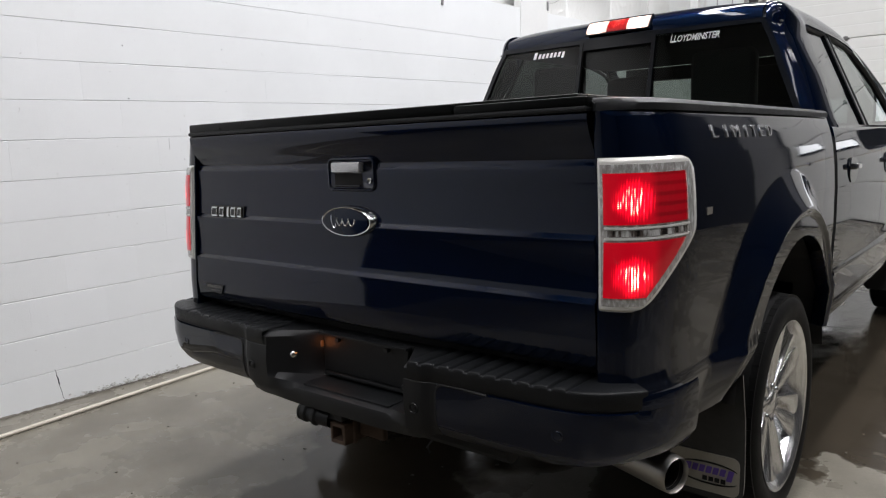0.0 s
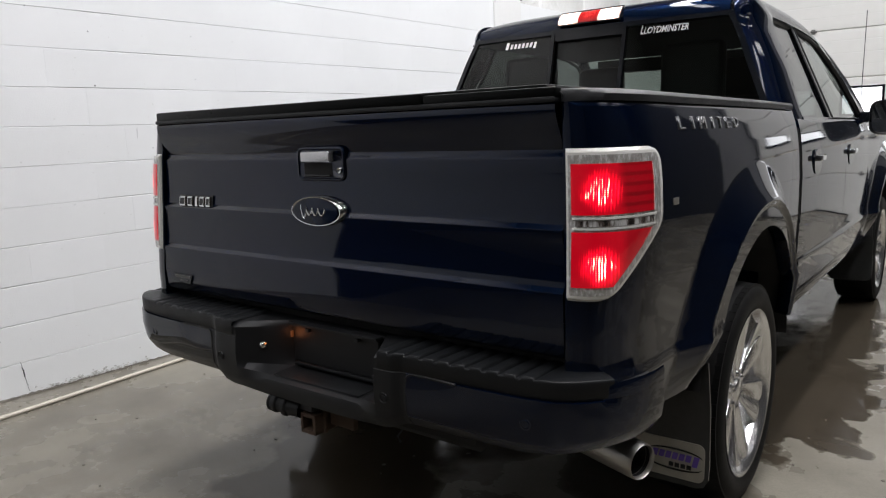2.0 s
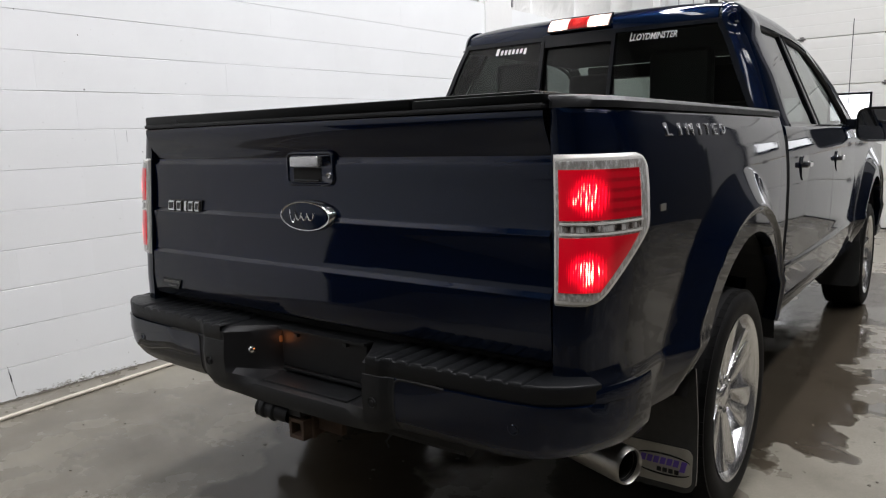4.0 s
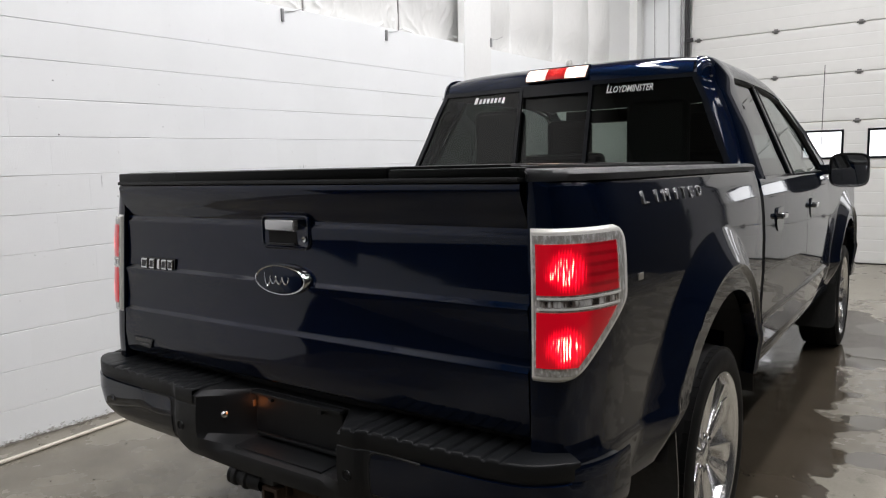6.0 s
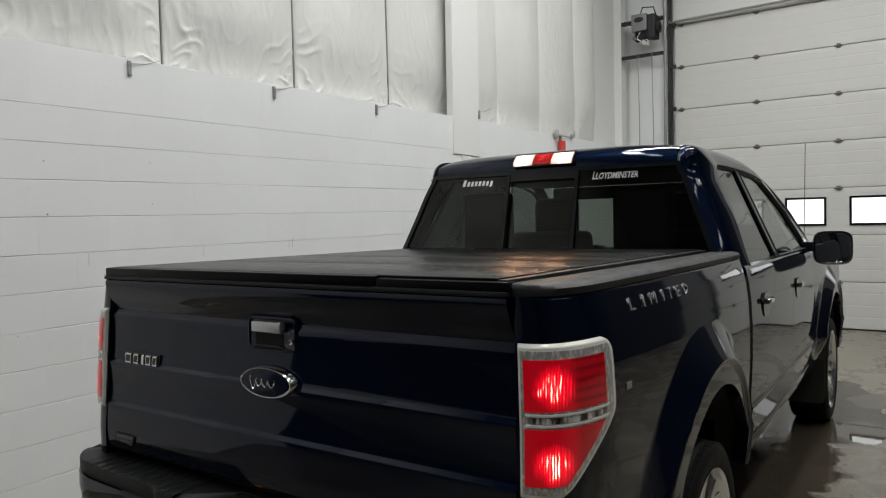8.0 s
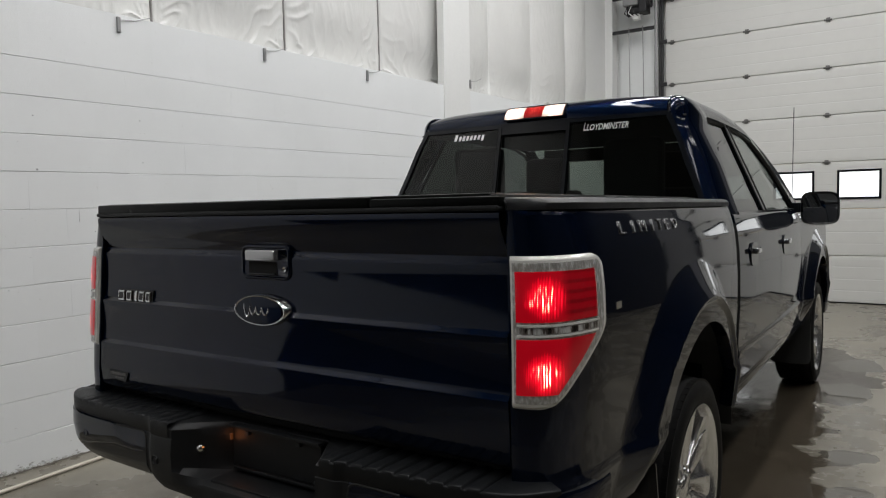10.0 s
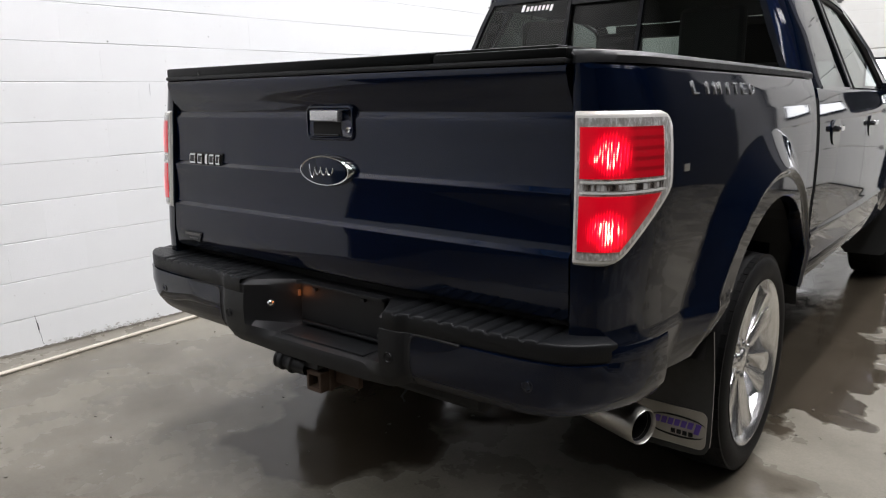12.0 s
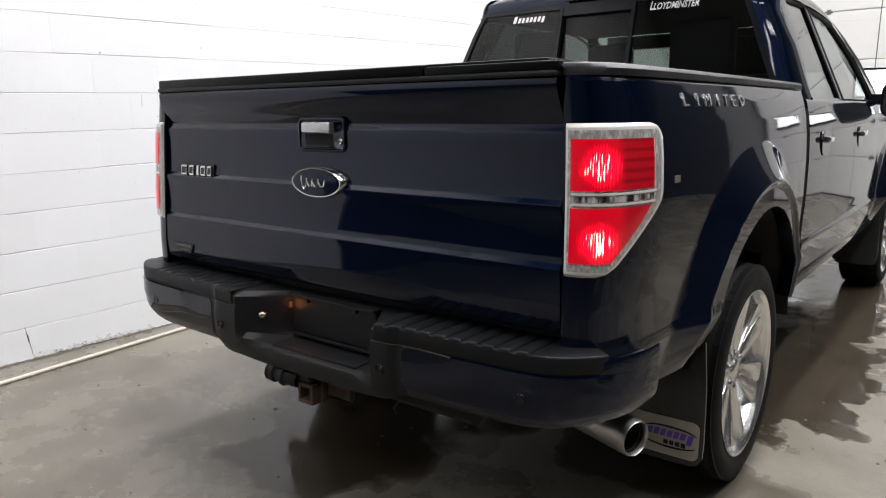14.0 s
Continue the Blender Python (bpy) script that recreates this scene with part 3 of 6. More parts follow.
def side_panel(sx, ys, base, top, rows=64, corner=False):
    """A body side sheet over the stations ys, cut by the wheel arch, its rims turned in."""
    bm = bmesh.new()
    cols = []
    for y in ys:
        lo = arch_low(y, base(y) if callable(base) else base)
        hi = top(y) if callable(top) else top
        zs = [lerp(lo, hi, k / rows) for k in range(rows + 1)]
        # keep a row on the low body crease
        for c in (0.735, 0.752):
            if lo + 0.02 < c < hi:
                zs[min(range(1, rows), key=lambda q: abs(zs[q] - c))] = c
        col = []
        for z in zs:
            x = side_x(max(y, 0.0), z)
            if corner and y < CORNER:
                s = math.sqrt(max(0.0, 1 - (1 - (y / CORNER) ** (1 / BLUNT)) ** 2))
                x = tail_x(z) + (x - tail_x(z)) * s
                col.append((x, y + lean(z) * (1 - y / CORNER), z))
                continue
            col.append((x, y, z))
        x, y0, z0 = col[0]
        col = [(x - 0.05, y0, z0 + 0.006), (x - 0.012, y0, z0 - 0.002)] + col
        x, y0, z0 = col[-1]
        col += [(x - 0.008, y0, z0 + 0.006), (x - 0.07, y0, z0 + 0.006)]
        cols.append(col)
    first, last = cols[0], cols[-1]
    if corner:
        cols.insert(0, [(x - 0.004, y + 0.05, z) for x, y, z in first])
    else:
        cols.insert(0, [(x - 0.05, y, z) for x, y, z in first])
    cols.append([(x - 0.05, y, z) for x, y, z in last])
    vs = [[bm.verts.new((CX + sx * x, y, z)) for x, y, z in c] for c in cols]
    for a, b in zip(vs, vs[1:]):
        for j in range(len(a) - 1):
            bm.faces.new((a[j], b[j], b[j + 1], a[j + 1]))
    return bm


def stations(y0, y1, step=0.016):
    n = max(2, int(round((y1 - y0) / step)))
    ys = {round(lerp(y0, y1, k / n), 4) for k in range(n + 1)}
    for ay in (REAR_AXLE, REAR_AXLE + WHEELBASE):
        for k in range(-14, 15):
            q = round(ay + ARCH_R * math.sin(k / 14 * math.pi / 2), 4)
            if y0 < q < y1:
                ys.add(q)
    return sorted(ys)


BED_TOP = 1.385


def bed_base(y):
    """Lower edge of the bed side: level behind the wheel, then swept up into the arch."""
    return curve_at([(0.0, 0.600), (0.42, 0.600), (0.50, 0.612), (0.56, 0.640), (0.61, 0.690), (0.66, 0.76), (0.70, 0.555)], y)


def corner_xy(s, out=0.0, z=1.1):
    """A place on the rounded rear corner in plan: s 0 at the tailgate gap, 1 where the side runs straight."""
    a = s * math.pi / 2
    full = side_x(CORNER, z)
    tx = tail_x(z)
    x, y = tx + (full - tx) * math.sin(a), CORNER * (1 - math.cos(a)) ** BLUNT
    nx, ny = CORNER * BLUNT * (1 - math.cos(a)) ** (BLUNT - 1) * math.sin(a), -(full - tx) * math.cos(a)
    y += lean(z) * (1 - y / CORNER)
    ln = math.hypot(nx, ny) or 1
    return x + out * nx / ln, y + out * ny / ln


RED = {}
for sx in (1, -1):
    RED[sx] = lamp_lens("lit_red_lens", (1.0, 0.003, 0.020), 15.0, [(CX + sx * 0.903, 0.041, 1.186), (CX + sx * 0.903, 0.034, 1.012)], (0.22, 0.002, 0.006), [((CX + sx * 0.872, 0.022, 1.172), 0.020, 0.75), ((CX + sx * 0.869, 0.018, 0.998), 0.022, 0.75), ((CX + sx * 0.868, 0.018, 1.022), 0.010, 0.7)], 0.064, (1.0, 0.56, 0.36), (62, 74), 0.028, 0.80)
CHMSL_RED = lamp_lens("lit_brake_lens", (1.0, 0.03, 0.03), 2.4, [(CX, 1.87, 1.875)], (0.4, 0.01, 0.01), (), 0.08)
CHMSL_WHITE = lamp_lens("lit_cargo_lens", (1.0, 0.62, 0.46), 15.0, [(CX - 0.11, 1.84, 1.870), (CX + 0.11, 1.84, 1.870)], (0.7, 0.68, 0.66), (), 0.085, (1.0, 0.86, 0.72), (22, 30), 0.03)


def tail_lamp(sx):
    """Wrap-round lamp: clear bezel, two lit red lenses, a clear reversing strip between them."""
    z0, z1 = 0.932, 1.282

    def lim(z):
        # outer edge along the corner, in s: upright above, slanting in below, both ends rounded
        k = min(1.0, max(0.0, (z - 1.240) / 0.0425))
        low = min(1.0, max(0.0, (0.962 - z) / 0.031))
        slant = lerp(0.44, 0.920, max(0.0, (z - z0) / (1.10 - z0)) ** 0.86)
        soft = -math.log(math.exp(-45 * slant) + math.exp(-45 * 0.915)) / 45
        return soft - 0.115 * (1 - math.sqrt(1 - k * k)) - 0.10 * (1 - math.sqrt(1 - low * low))

    def sheet(za, zb, ua, ub, out, nu=26, nv=22, dome=0.0, rim=9):
        def f(u, v):
            vv = 0.5 - 0.5 * math.cos(math.pi * v)
            uu = 0.5 - 0.5 * math.cos(math.pi * u)
            z = lerp(za, zb, vv)
            edge = min(1.0, min(uu, 1 - uu) * rim, min(vv, 1 - vv) * rim)
            x, y = corner_xy(lerp(0.03 + ua, lim(z) - ub, uu), out * smooth01(edge * 1.5) + dome * math.sin(math.pi * uu) * math.sin(math.pi * vv), z)
            return (CX + sx * x, y, z)

        return grid(f, nu, nv)

    body = part("tail_lamp", sheet(z0, z1, 0, 0, 0.009, 36, 44, rim=30), CLEARLENS, truck, "clear-edged tail lamp with two lit red lenses", smooth=True, angle=60)
    part("liner", sheet(z0 + 0.011, z1 - 0.012, 0.034, 0.038, 0.0105, 48, 48, rim=60), LINER, body, "silvered liner", smooth=True, angle=60)
    for za, zb in ((1.0965, 1.1035), (1.1205, 1.1275)):
        part("lens_rim", sheet(za, zb, 0.035, 0.040, 0.0135, 28, 5), CLEARLENS, body, "clear lens rim", smooth=True, angle=60)
    part("red_lens", sheet(1.1275, 1.251, 0.050, 0.085, 0.0125, 36, 18, 0.002, 20), RED[sx], body, smooth=True, angle=60)
    part("red_lens", sheet(0.961, 1.0965, 0.050, 0.085, 0.0125, 36, 18, 0.002, 20), RED[sx], body, smooth=True, angle=60)
    part("reversing_lens", sheet(1.1035, 1.1205, 0.045, 0.055, 0.0118, 28, 6), MOTTLED, body, "clear reversing lens", smooth=True, angle=60)
    return body


for sx in (1, -1):
    ys = sorted({round(CORNER * (1 - math.cos(k / 14 * math.pi / 2)) ** BLUNT, 4) for k in range(15)} | set(stations(CORNER, 1.826)))
    panel = part("bedside", side_panel(sx, ys, bed_base, BED_TOP, corner=True), PAINT, truck, "navy painted bed side with flared wheel arch", smooth=True, angle=40)
    tail_lamp(sx)
    doors = []
    for y0, y1 in ((1.884, 2.955), (2.961, 3.895)):
        d = part("door", side_panel(sx, stations(y0, y1), 0.60, 1.345), PAINT, truck, "closed navy painted cab door", smooth=True, angle=40)
        doors.append(d)
    part("fender", side_panel(sx, stations(3.901, 5.45), 0.56, lambda y: 1.31 - 0.10 * smooth01((y - 4.2) / 1.3)), PAINT, truck, "navy painted front fender", smooth=True, angle=40)
    # sills
    part("sill", box(CX + sx * 0.86, CX + sx * 0.945, 1.87, 4.28, 0.535, 0.597, 0.012), PAINT, truck, smooth=True)
    # door handles: black cup, chrome grip
    for d, hy in ((doors[0], 2.17), (doors[1], 3.11)):
        hx = CX + sx * side_x(hy, 1.165)
        cup = prism(rounded(0.17, 0.110, 0.05, cx=hy + 0.015, cy=1.160), lambda a, b, q: (hx + sx * (0.006 - q), a, b), 0.018)
        part("handle_cup", cup, GLOSSBLACK, d, "black handle cup with chrome edge")
        grip = box(-0.004, 0.030, -0.050, 0.055, -0.014, 0.014, 0.009, 3)
        bmesh.ops.transform(grip, matrix=Matrix.Translation((hx + sx * (0.0 if sx > 0 else 0.028), hy + 0.01, 1.176)), verts=grip.verts)
        part("door_handle", grip, CHROME, d, "chrome door handle", smooth=True)

# raised chrome letters on both bed sides
for sx in (1, -1):
    for k, ch in enumerate("LIMITED"):
        bm = words("l" if ch == "I" else ch, 0.055 / 0.72, 0.0012)
        x0, x1 = min(v.co.x for v in bm.verts), max(v.co.x for v in bm.verts)
        w = {"I": 0.011, "M": 0.050}.get(ch, 0.038)
        c = (0.0, 0.088, 0.165, 0.254, 0.322, 0.400, 0.482)[k] + 0.02
        for v in bm.verts:
            q = c + ((v.co.x - x0) / (x1 - x0) - 0.5) * w
            y = 0.412 + q if sx > 0 else 0.925 - q
            z = 1.320 + v.co.y * 0.64
            v.co = (CX + sx * (side_x(y, z) + 0.0024 + v.co.z * 1.5), y, z)
        part("model_letter", bm, SATIN, truck, "raised chrome letter")

# small light square on the bed side
part("marker_sticker", box(CX + side_x(0.345, 1.138) - 0.001, CX + side_x(0.345, 1.138) + 0.002, 0.327, 0.363, 1.129, 1.147), STEEL, truck, "small dull silver sticker")

# ---- tailgate
def crease(z, y_low, y_up, w=0.012):
    """A narrow sloping shelf: the face below stands at y_low, the face above at y_up."""
    e = 0.0025
    return [(z - w / 2 - e, y_low - 0.0002), (z - w / 2, y_low), (z - w / 6, lerp(y_low, y_up, 0.33)), (z + w / 6, lerp(y_low, y_up, 0.67)), (z + w / 2, y_up), (z + w / 2 + e, y_up + 0.0003)]


GATE = [(0.782, 0.035), (0.786, 0.014), (0.792, 0.006), (0.80, 0.003), (0.86, 0.0), (0.92, -0.001), *crease(0.950, -0.0025, 0.0065), (0.98, 0.008), (1.03, 0.006), (1.07, 0.003), *crease(1.099, -0.0005, 0.0085), (1.13, 0.0095), (1.18, 0.0090), (1.225, 0.0075), *crease(1.268, 0.0050, 0.0125, 0.018), (1.285, 0.009), (1.30, 0.005), (1.318, -0.005), (1.336, -0.015), (1.354, -0.023), (1.368, -0.027), (1.378, -0.028), (1.384, -0.026), (1.388, -0.020), (1.389, 0.04)]


def gate_y(z):
    return curve_at(GATE, z) + lean(z)


def gate_fn(u, v):
    j = v * (len(GATE) - 1)
    z, y = GATE[int(round(j))]
    x = lerp(-1, 1, u)
    bowed = 0.003 * x * x
    return (CX + x * (tail_x(z) - 0.006), y + bowed + lean(z), z)


TOP_X = tail_x(1.39)
gate = part("tailgate", grid(gate_fn, 29, len(GATE)), PAINT, truck, "navy tailgate with three horizontal creases", smooth=True, angle=24)
gb = bmesh.new()
box(CX - 0.79, CX + 0.79, 0.06, 0.08, 0.79, 1.38, bm=gb)
part("inner_skin", gb, DARK, gate)
part("gate_cap", box(CX - TOP_X + 0.005, CX + TOP_X - 0.005, -0.003, 0.08, 1.387, 1.400, 0.005), BLACK, gate, "black plastic cap")
# handle
hb = bmesh.new()
HB_Y = gate_y(1.22)
loops = []
for w, h, r, d in ((0.205, 0.104, 0.024, 0.010), (0.203, 0.102, 0.023, -0.004), (0.197, 0.096, 0.021, -0.007), (0.189, 0.088, 0.018, -0.007), (0.183, 0.082, 0.016, -0.003)):
    loops.append([hb.verts.new((a, HB_Y + d, b)) for a, b in rounded(w, h, r, 6, CX + 0.012, 1.247)])
for p, q in zip(loops, loops[1:]):
    for i in range(len(p)):
        j = (i + 1) % len(p)
        hb.faces.new((p[i], p[j], q[j], q[i]))
hb.faces.new(loops[-1])
hnd = part("handle_bezel", hb, PAINT, gate, "gloss navy handle surround", smooth=True, angle=50)
part("handle", box(CX - 0.054, CX + 0.068, 0.002, 0.024, 1.252, 1.284, 0.006, 3), SATIN, hnd, "chrome pull handle", smooth=True)
# flat dark slab in place of the shaded hollow under the handle
part("pocket_shade", box(CX - 0.06, CX + 0.06, HB_Y - 0.0045, HB_Y, 1.210, 1.250, 0.002), DARK, hnd)
part("grip_lip", box(CX - 0.055, CX + 0.055, HB_Y - 0.011, HB_Y, 1.209, 1.216, 0.003), GLOSSBLACK, hnd)
lk = revolve([(0, 0.0001), (-0.004, 0.008), (0.004, 0.010)], 16, "y")
part("lock", lk, CHROME, hnd, m=pose(CX + 0.090, HB_Y - 0.003, 1.228))
# oval badge, no lettering: chrome rim and dark field with a plain script-like stroke
ov = revolve([(-0.016, 0.0001), (-0.016, 0.83), (-0.0215, 0.875), (-0.022, 0.91), (-0.017, 0.965), (0.0, 1.0)], 48, "y")
for v in ov.verts:
    v.co = (CX + 0.004 + v.co.x * 0.115, gate_y(1.107) + v.co.y - 0.002, 1.107 + v.co.z * 0.047)
badge = part("oval_badge", ov, CHROME, gate, "chrome oval badge with dark blue field", smooth=True, angle=50)
fl = revolve([(-0.0215, 0.0001), (-0.0208, 0.5), (-0.0185, 0.86)], 40, "y")
for v in fl.verts:
    v.co = (CX - 0.004 + v.co.x * 0.115, gate_y(1.107) + v.co.y - 0.003, 1.107 + v.co.z * 0.047)
part("badge_field", fl, BLUEENAMEL, badge, smooth=True)
# one plain wavy stroke stands for the script
wave_pts = [(CX - 0.006 + lerp(-0.058, 0.056, k / 60) + 0.004 * math.cos(k / 60 * 9 * math.pi), gate_y(1.107) - 0.0252 + 0.003 * (2 * k / 60 - 1) ** 2, 1.106 + (0.020 if k < 16 else 0.011) * math.sin(k / 60 * 9 * math.pi)) for k in range(61)]
part("badge_stroke", tube(wave_pts, 0.0024, 6), CHROME, badge)
# model badge: one row of plain leaning chrome blocks on a dark backing
mback = part("model_badge", prism([(-0.128, 0.0), (0.066, 0.0), (0.074, 0.044), (-0.120, 0.044)], lambda a, b, q: (CX - 0.600 + a, gate_y(1.116) - 0.004 + q, 1.094 + b), 0.012), GLOSSBLACK, gate, "dark backing with plain chrome blocks")
for x, w in ((-0.104, 0.036), (-0.060, 0.030), (-0.020, 0.016), (0.010, 0.030), (0.046, 0.026)):
    blk = prism([(x - w / 2, 0.005), (x + w / 2, 0.005), (x + w / 2 + 0.005, 0.039), (x - w / 2 + 0.005, 0.039)], lambda a, b, q: (CX - 0.600 + a, gate_y(1.116) - 0.010 + q, 1.094 + b), 0.008)
    bmesh.ops.bevel(blk, geom=list(blk.edges), offset=0.0025, segments=2, affect="EDGES")
    block = part("badge_block", blk, CHROME, mback, "chrome block", smooth=True)
    if w > 0.02:
        e = 0.0055
        part("block_field", prism([(x - w / 2 + e, 0.005 + e), (x + w / 2 - e, 0.005 + e), (x + w / 2 + 0.005 - e, 0.039 - e), (x - w / 2 + 0.005 + e, 0.039 - e)], lambda a, b, q: (CX - 0.600 + a, gate_y(1.116) - 0.0106 + q, 1.094 + b), 0.004), GLOSSBLACK, mback)
# dealer plate low on the gate: plain bars
dealer = part("dealer_badge", prism([(-0.062, -0.012), (0.040, -0.020), (0.058, 0.014), (-0.058, 0.014)], lambda a, b, q: (CX - 0.712 + a, gate_y(0.835) - 0.0035 + q, 0.836 + b), 0.006), GLOSSBLACK, gate, "small black dealer badge with dull bars")
for w, x, z, h in ((0.090, -0.712, 0.841, 0.009), (0.05, -0.706, 0.827, 0.005)):
    part("badge_bar", box(CX + x - w / 2, CX + x + w / 2, gate_y(0.835) - 0.0050, gate_y(0.835) - 0.0030, z - h / 2, z + h / 2, 0.0006), HINGE, dealer)

# ---- bed rails and folding cover
for sx in (1, -1):
    def rail(u, v):
        y = lerp(-0.006, 1.826, u)
        x = side_x(max(y, 0.0), 1.385)
        if y < CORNER:
            s = math.sqrt(max(0.0, 1 - (1 - (max(0, y) / CORNER) ** (1 / BLUNT)) ** 2))
            x = TOP_X + (x - TOP_X) * s
        prof = [(0.004, 1.388), (0.004, 1.404), (-0.006, 1.414), (-0.03, 1.418), (-0.11, 1.418), (-0.125, 1.405)]
        d, z = prof[int(round(v * 5))]
        return (CX + sx * (x + d), y + lean(z) * max(0.0, 1 - max(0.0, y) / CORNER), z)

    rb = grid(lambda u, v: rail(u * u if u < 0.3 else lerp(0.09, 1, (u - 0.3) / 0.7), v), 60, 6)
    part("bed_rail", thicken(rb, 0.004), BLACK, truck, "black plastic bed rail cap", smooth=True, angle=40)
part("bed_floor", box(CX - 0.78, CX + 0.78, 0.06, 1.82, 0.86, 0.90), DARK, truck)
part("rear_crossmember", box(CX - 0.80, CX + 0.80, 0.062, 0.16, 0.60, 0.858), DARK, truck)
part("bed_front", box(CX - 0.80, CX + 0.80, 1.79, 1.838, 0.75, 1.39), DARK, truck)

cover = empty("bed_cover", "black folding hard cover in panels over the truck bed", "bed cover", m=ASKEW)
edges = [0.012, 0.44, 0.88, 1.32, 1.80]
for a, b in zip(edges, edges[1:]):
    part("cover_panel", box(CX - 0.775, CX + 0.775, a + 0.006, b - 0.006, 1.405, 1.430, 0.006, 2), COVER, cover, smooth=True)
    part("hinge_strip", box(CX - 0.765, CX + 0.765, b - 0.02, b + 0.02 if b < 1.7 else b, 1.404, 1.424, 0.002), BLACK, cover)
part("edge_seal", box(CX - TOP_X + 0.012, CX + 0.42, -0.001, 0.05, 1.398, 1.428, 0.007, 2), COVER, cover, "black cover edge", smooth=True)
part("edge_seal", box(CX + 0.424, CX + TOP_X - 0.004, 0.001, 0.05, 1.396, 1.422, 0.007, 2), COVER, cover, "black cover edge", smooth=True)
for sx in (-1, 1):
    part("side_seal", box(CX + sx * 0.77, CX + sx * 0.80, 0.02, 1.80, 1.414, 1.426, 0.003), BLACK, cover)

# ---- rear bumper
B_OUT = 0.105


def bumper_station(u):
    """Plan of the bumper face: x, y and the way inwards, u from -1 to 1."""
    s, a = (1 if u >= 0 else -1), abs(u)
    if a < 0.78:
        return s * a / 0.78 * 0.80, -B_OUT + 0.02 * (a / 0.78) ** 2, (0.0, 1.0)
    t = (a - 0.78) / 0.22 * math.pi / 2
    return s * (0.80 + 0.202 * math.sin(t)), -B_OUT + 0.02 + 0.265 * (1 - math.cos(t)) ** 1.12, (-s * math.sin(t), math.cos(t))


def bumper_u(x):
    """The station that lies at a distance x from the middle."""
    a = abs(x)
    u = a / 0.80 * 0.78 if a <= 0.80 else 0.78 + math.asin(min(1, (a - 0.80) / 0.202)) / (math.pi / 2) * 0.22
    return math.copysign(u, x)


WING = [(0.16, 0.752), (0.02, 0.752), (0.005, 0.746), (0.002, 0.738), (0.002, 0.7095), (0.0, 0.707), (-0.004, 0.66), (-0.003, 0.625), (-0.001, 0.608), (0.001, 0.597), (0.004, 0.588), (0.022, 0.562), (0.10, 0.550)]
MIDDLE = [(0.16, 0.752), (0.135, 0.748), (0.132, 0.742), (0.130, 0.730), (0.128, 0.700), (0.127, 0.650), (0.125, 0.612), (0.114, 0.603), (0.022, 0.598), (0.004, 0.589), (0.0, 0.575), (0.006, 0.537), (0.10, 0.525)]


def bumper_point(x, i, off=0.0):
    """Row i of the bumper's section at x; the recess for the plate is cut between its slanting side walls."""
    px, y, (nx, ny) = bumper_station(bumper_u(x))
    t = min(1.0, max(0.0, (x - 0.235) / 0.083 if x > 0 else (-x - 0.145) / 0.130))
    d, z = (lerp(MIDDLE[i][q], WING[i][q], t) for q in (0, 1))
    a = abs(x)
    if 3 <= i <= 11:
        d -= 0.011 * t * smooth01((0.405 - a) / 0.03)
    if i >= 9:
        z -= 0.024 * t * smooth01((0.42 - a) / 0.09)
    if i in (5, 6):
        d -= (0.0055 if i == 5 else 0.003) * smooth01((a - 0.50) / 0.12) * (1 - smooth01((a - 0.93) / 0.04))
    if i in (2, 3, 4):
        d -= 0.005 * smooth01((a - 0.93) / 0.03)
    if i < 2:
        z -= 0.030 * smooth01((a - 0.945) / 0.02)
    z += 0.035 * smooth01((a - 0.72) / 0.28) * (1 if z < 0.65 else 0.3)
    d -= off
    return Vector((CX + px + nx * d, y + ny * d, z))


def on_bumper(x, z, off=0.0):
    """A place on the bumper's rear face."""
    rows = [bumper_point(x, i, off) for i in range(3, 12)]
    for a, b in zip(rows, rows[1:]):
        if b.z <= z <= a.z:
            return a.lerp(b, (a.z - z) / max(1e-6, a.z - b.z))
    return rows[-1]


xs_b = {round(lerp(-0.80, 0.80, k / 64), 4) for k in range(65)} | {round(s * (0.80 + 0.202 * math.sin(k / 16 * math.pi / 2)), 4) for s in (-1, 1) for k in range(17)}
xs_b |= {-0.145, -0.143, -0.275, -0.277, -0.16, -0.19, -0.25, -0.21, 0.233, 0.235, 0.318, 0.320, 0.26, 0.29, 0.375, 0.382, 0.39, 0.398, 0.405, 0.42, -0.375, -0.382, -0.39, -0.398, -0.405, -0.42}
bb = bmesh.new()
vs = [[bb.verts.new(bumper_point(x, j)) for j in range(len(WING))] for x in sorted(xs_b)]
for a, b in zip(vs, vs[1:]):
    for j in range(len(WING) - 1):
        f = bb.faces.new((a[j], b[j], b[j + 1], a[j + 1]))
        xm = abs(f.calc_center_median().x - CX)
        f.material_index = 1 if xm < 0.42 or j < 2 or (j < 4 and xm < 0.945) else 0
bumper = part("rear_bumper", bb, [PAINT, BLACK], truck, "navy rear bumper with black centre step", smooth=True, angle=28)


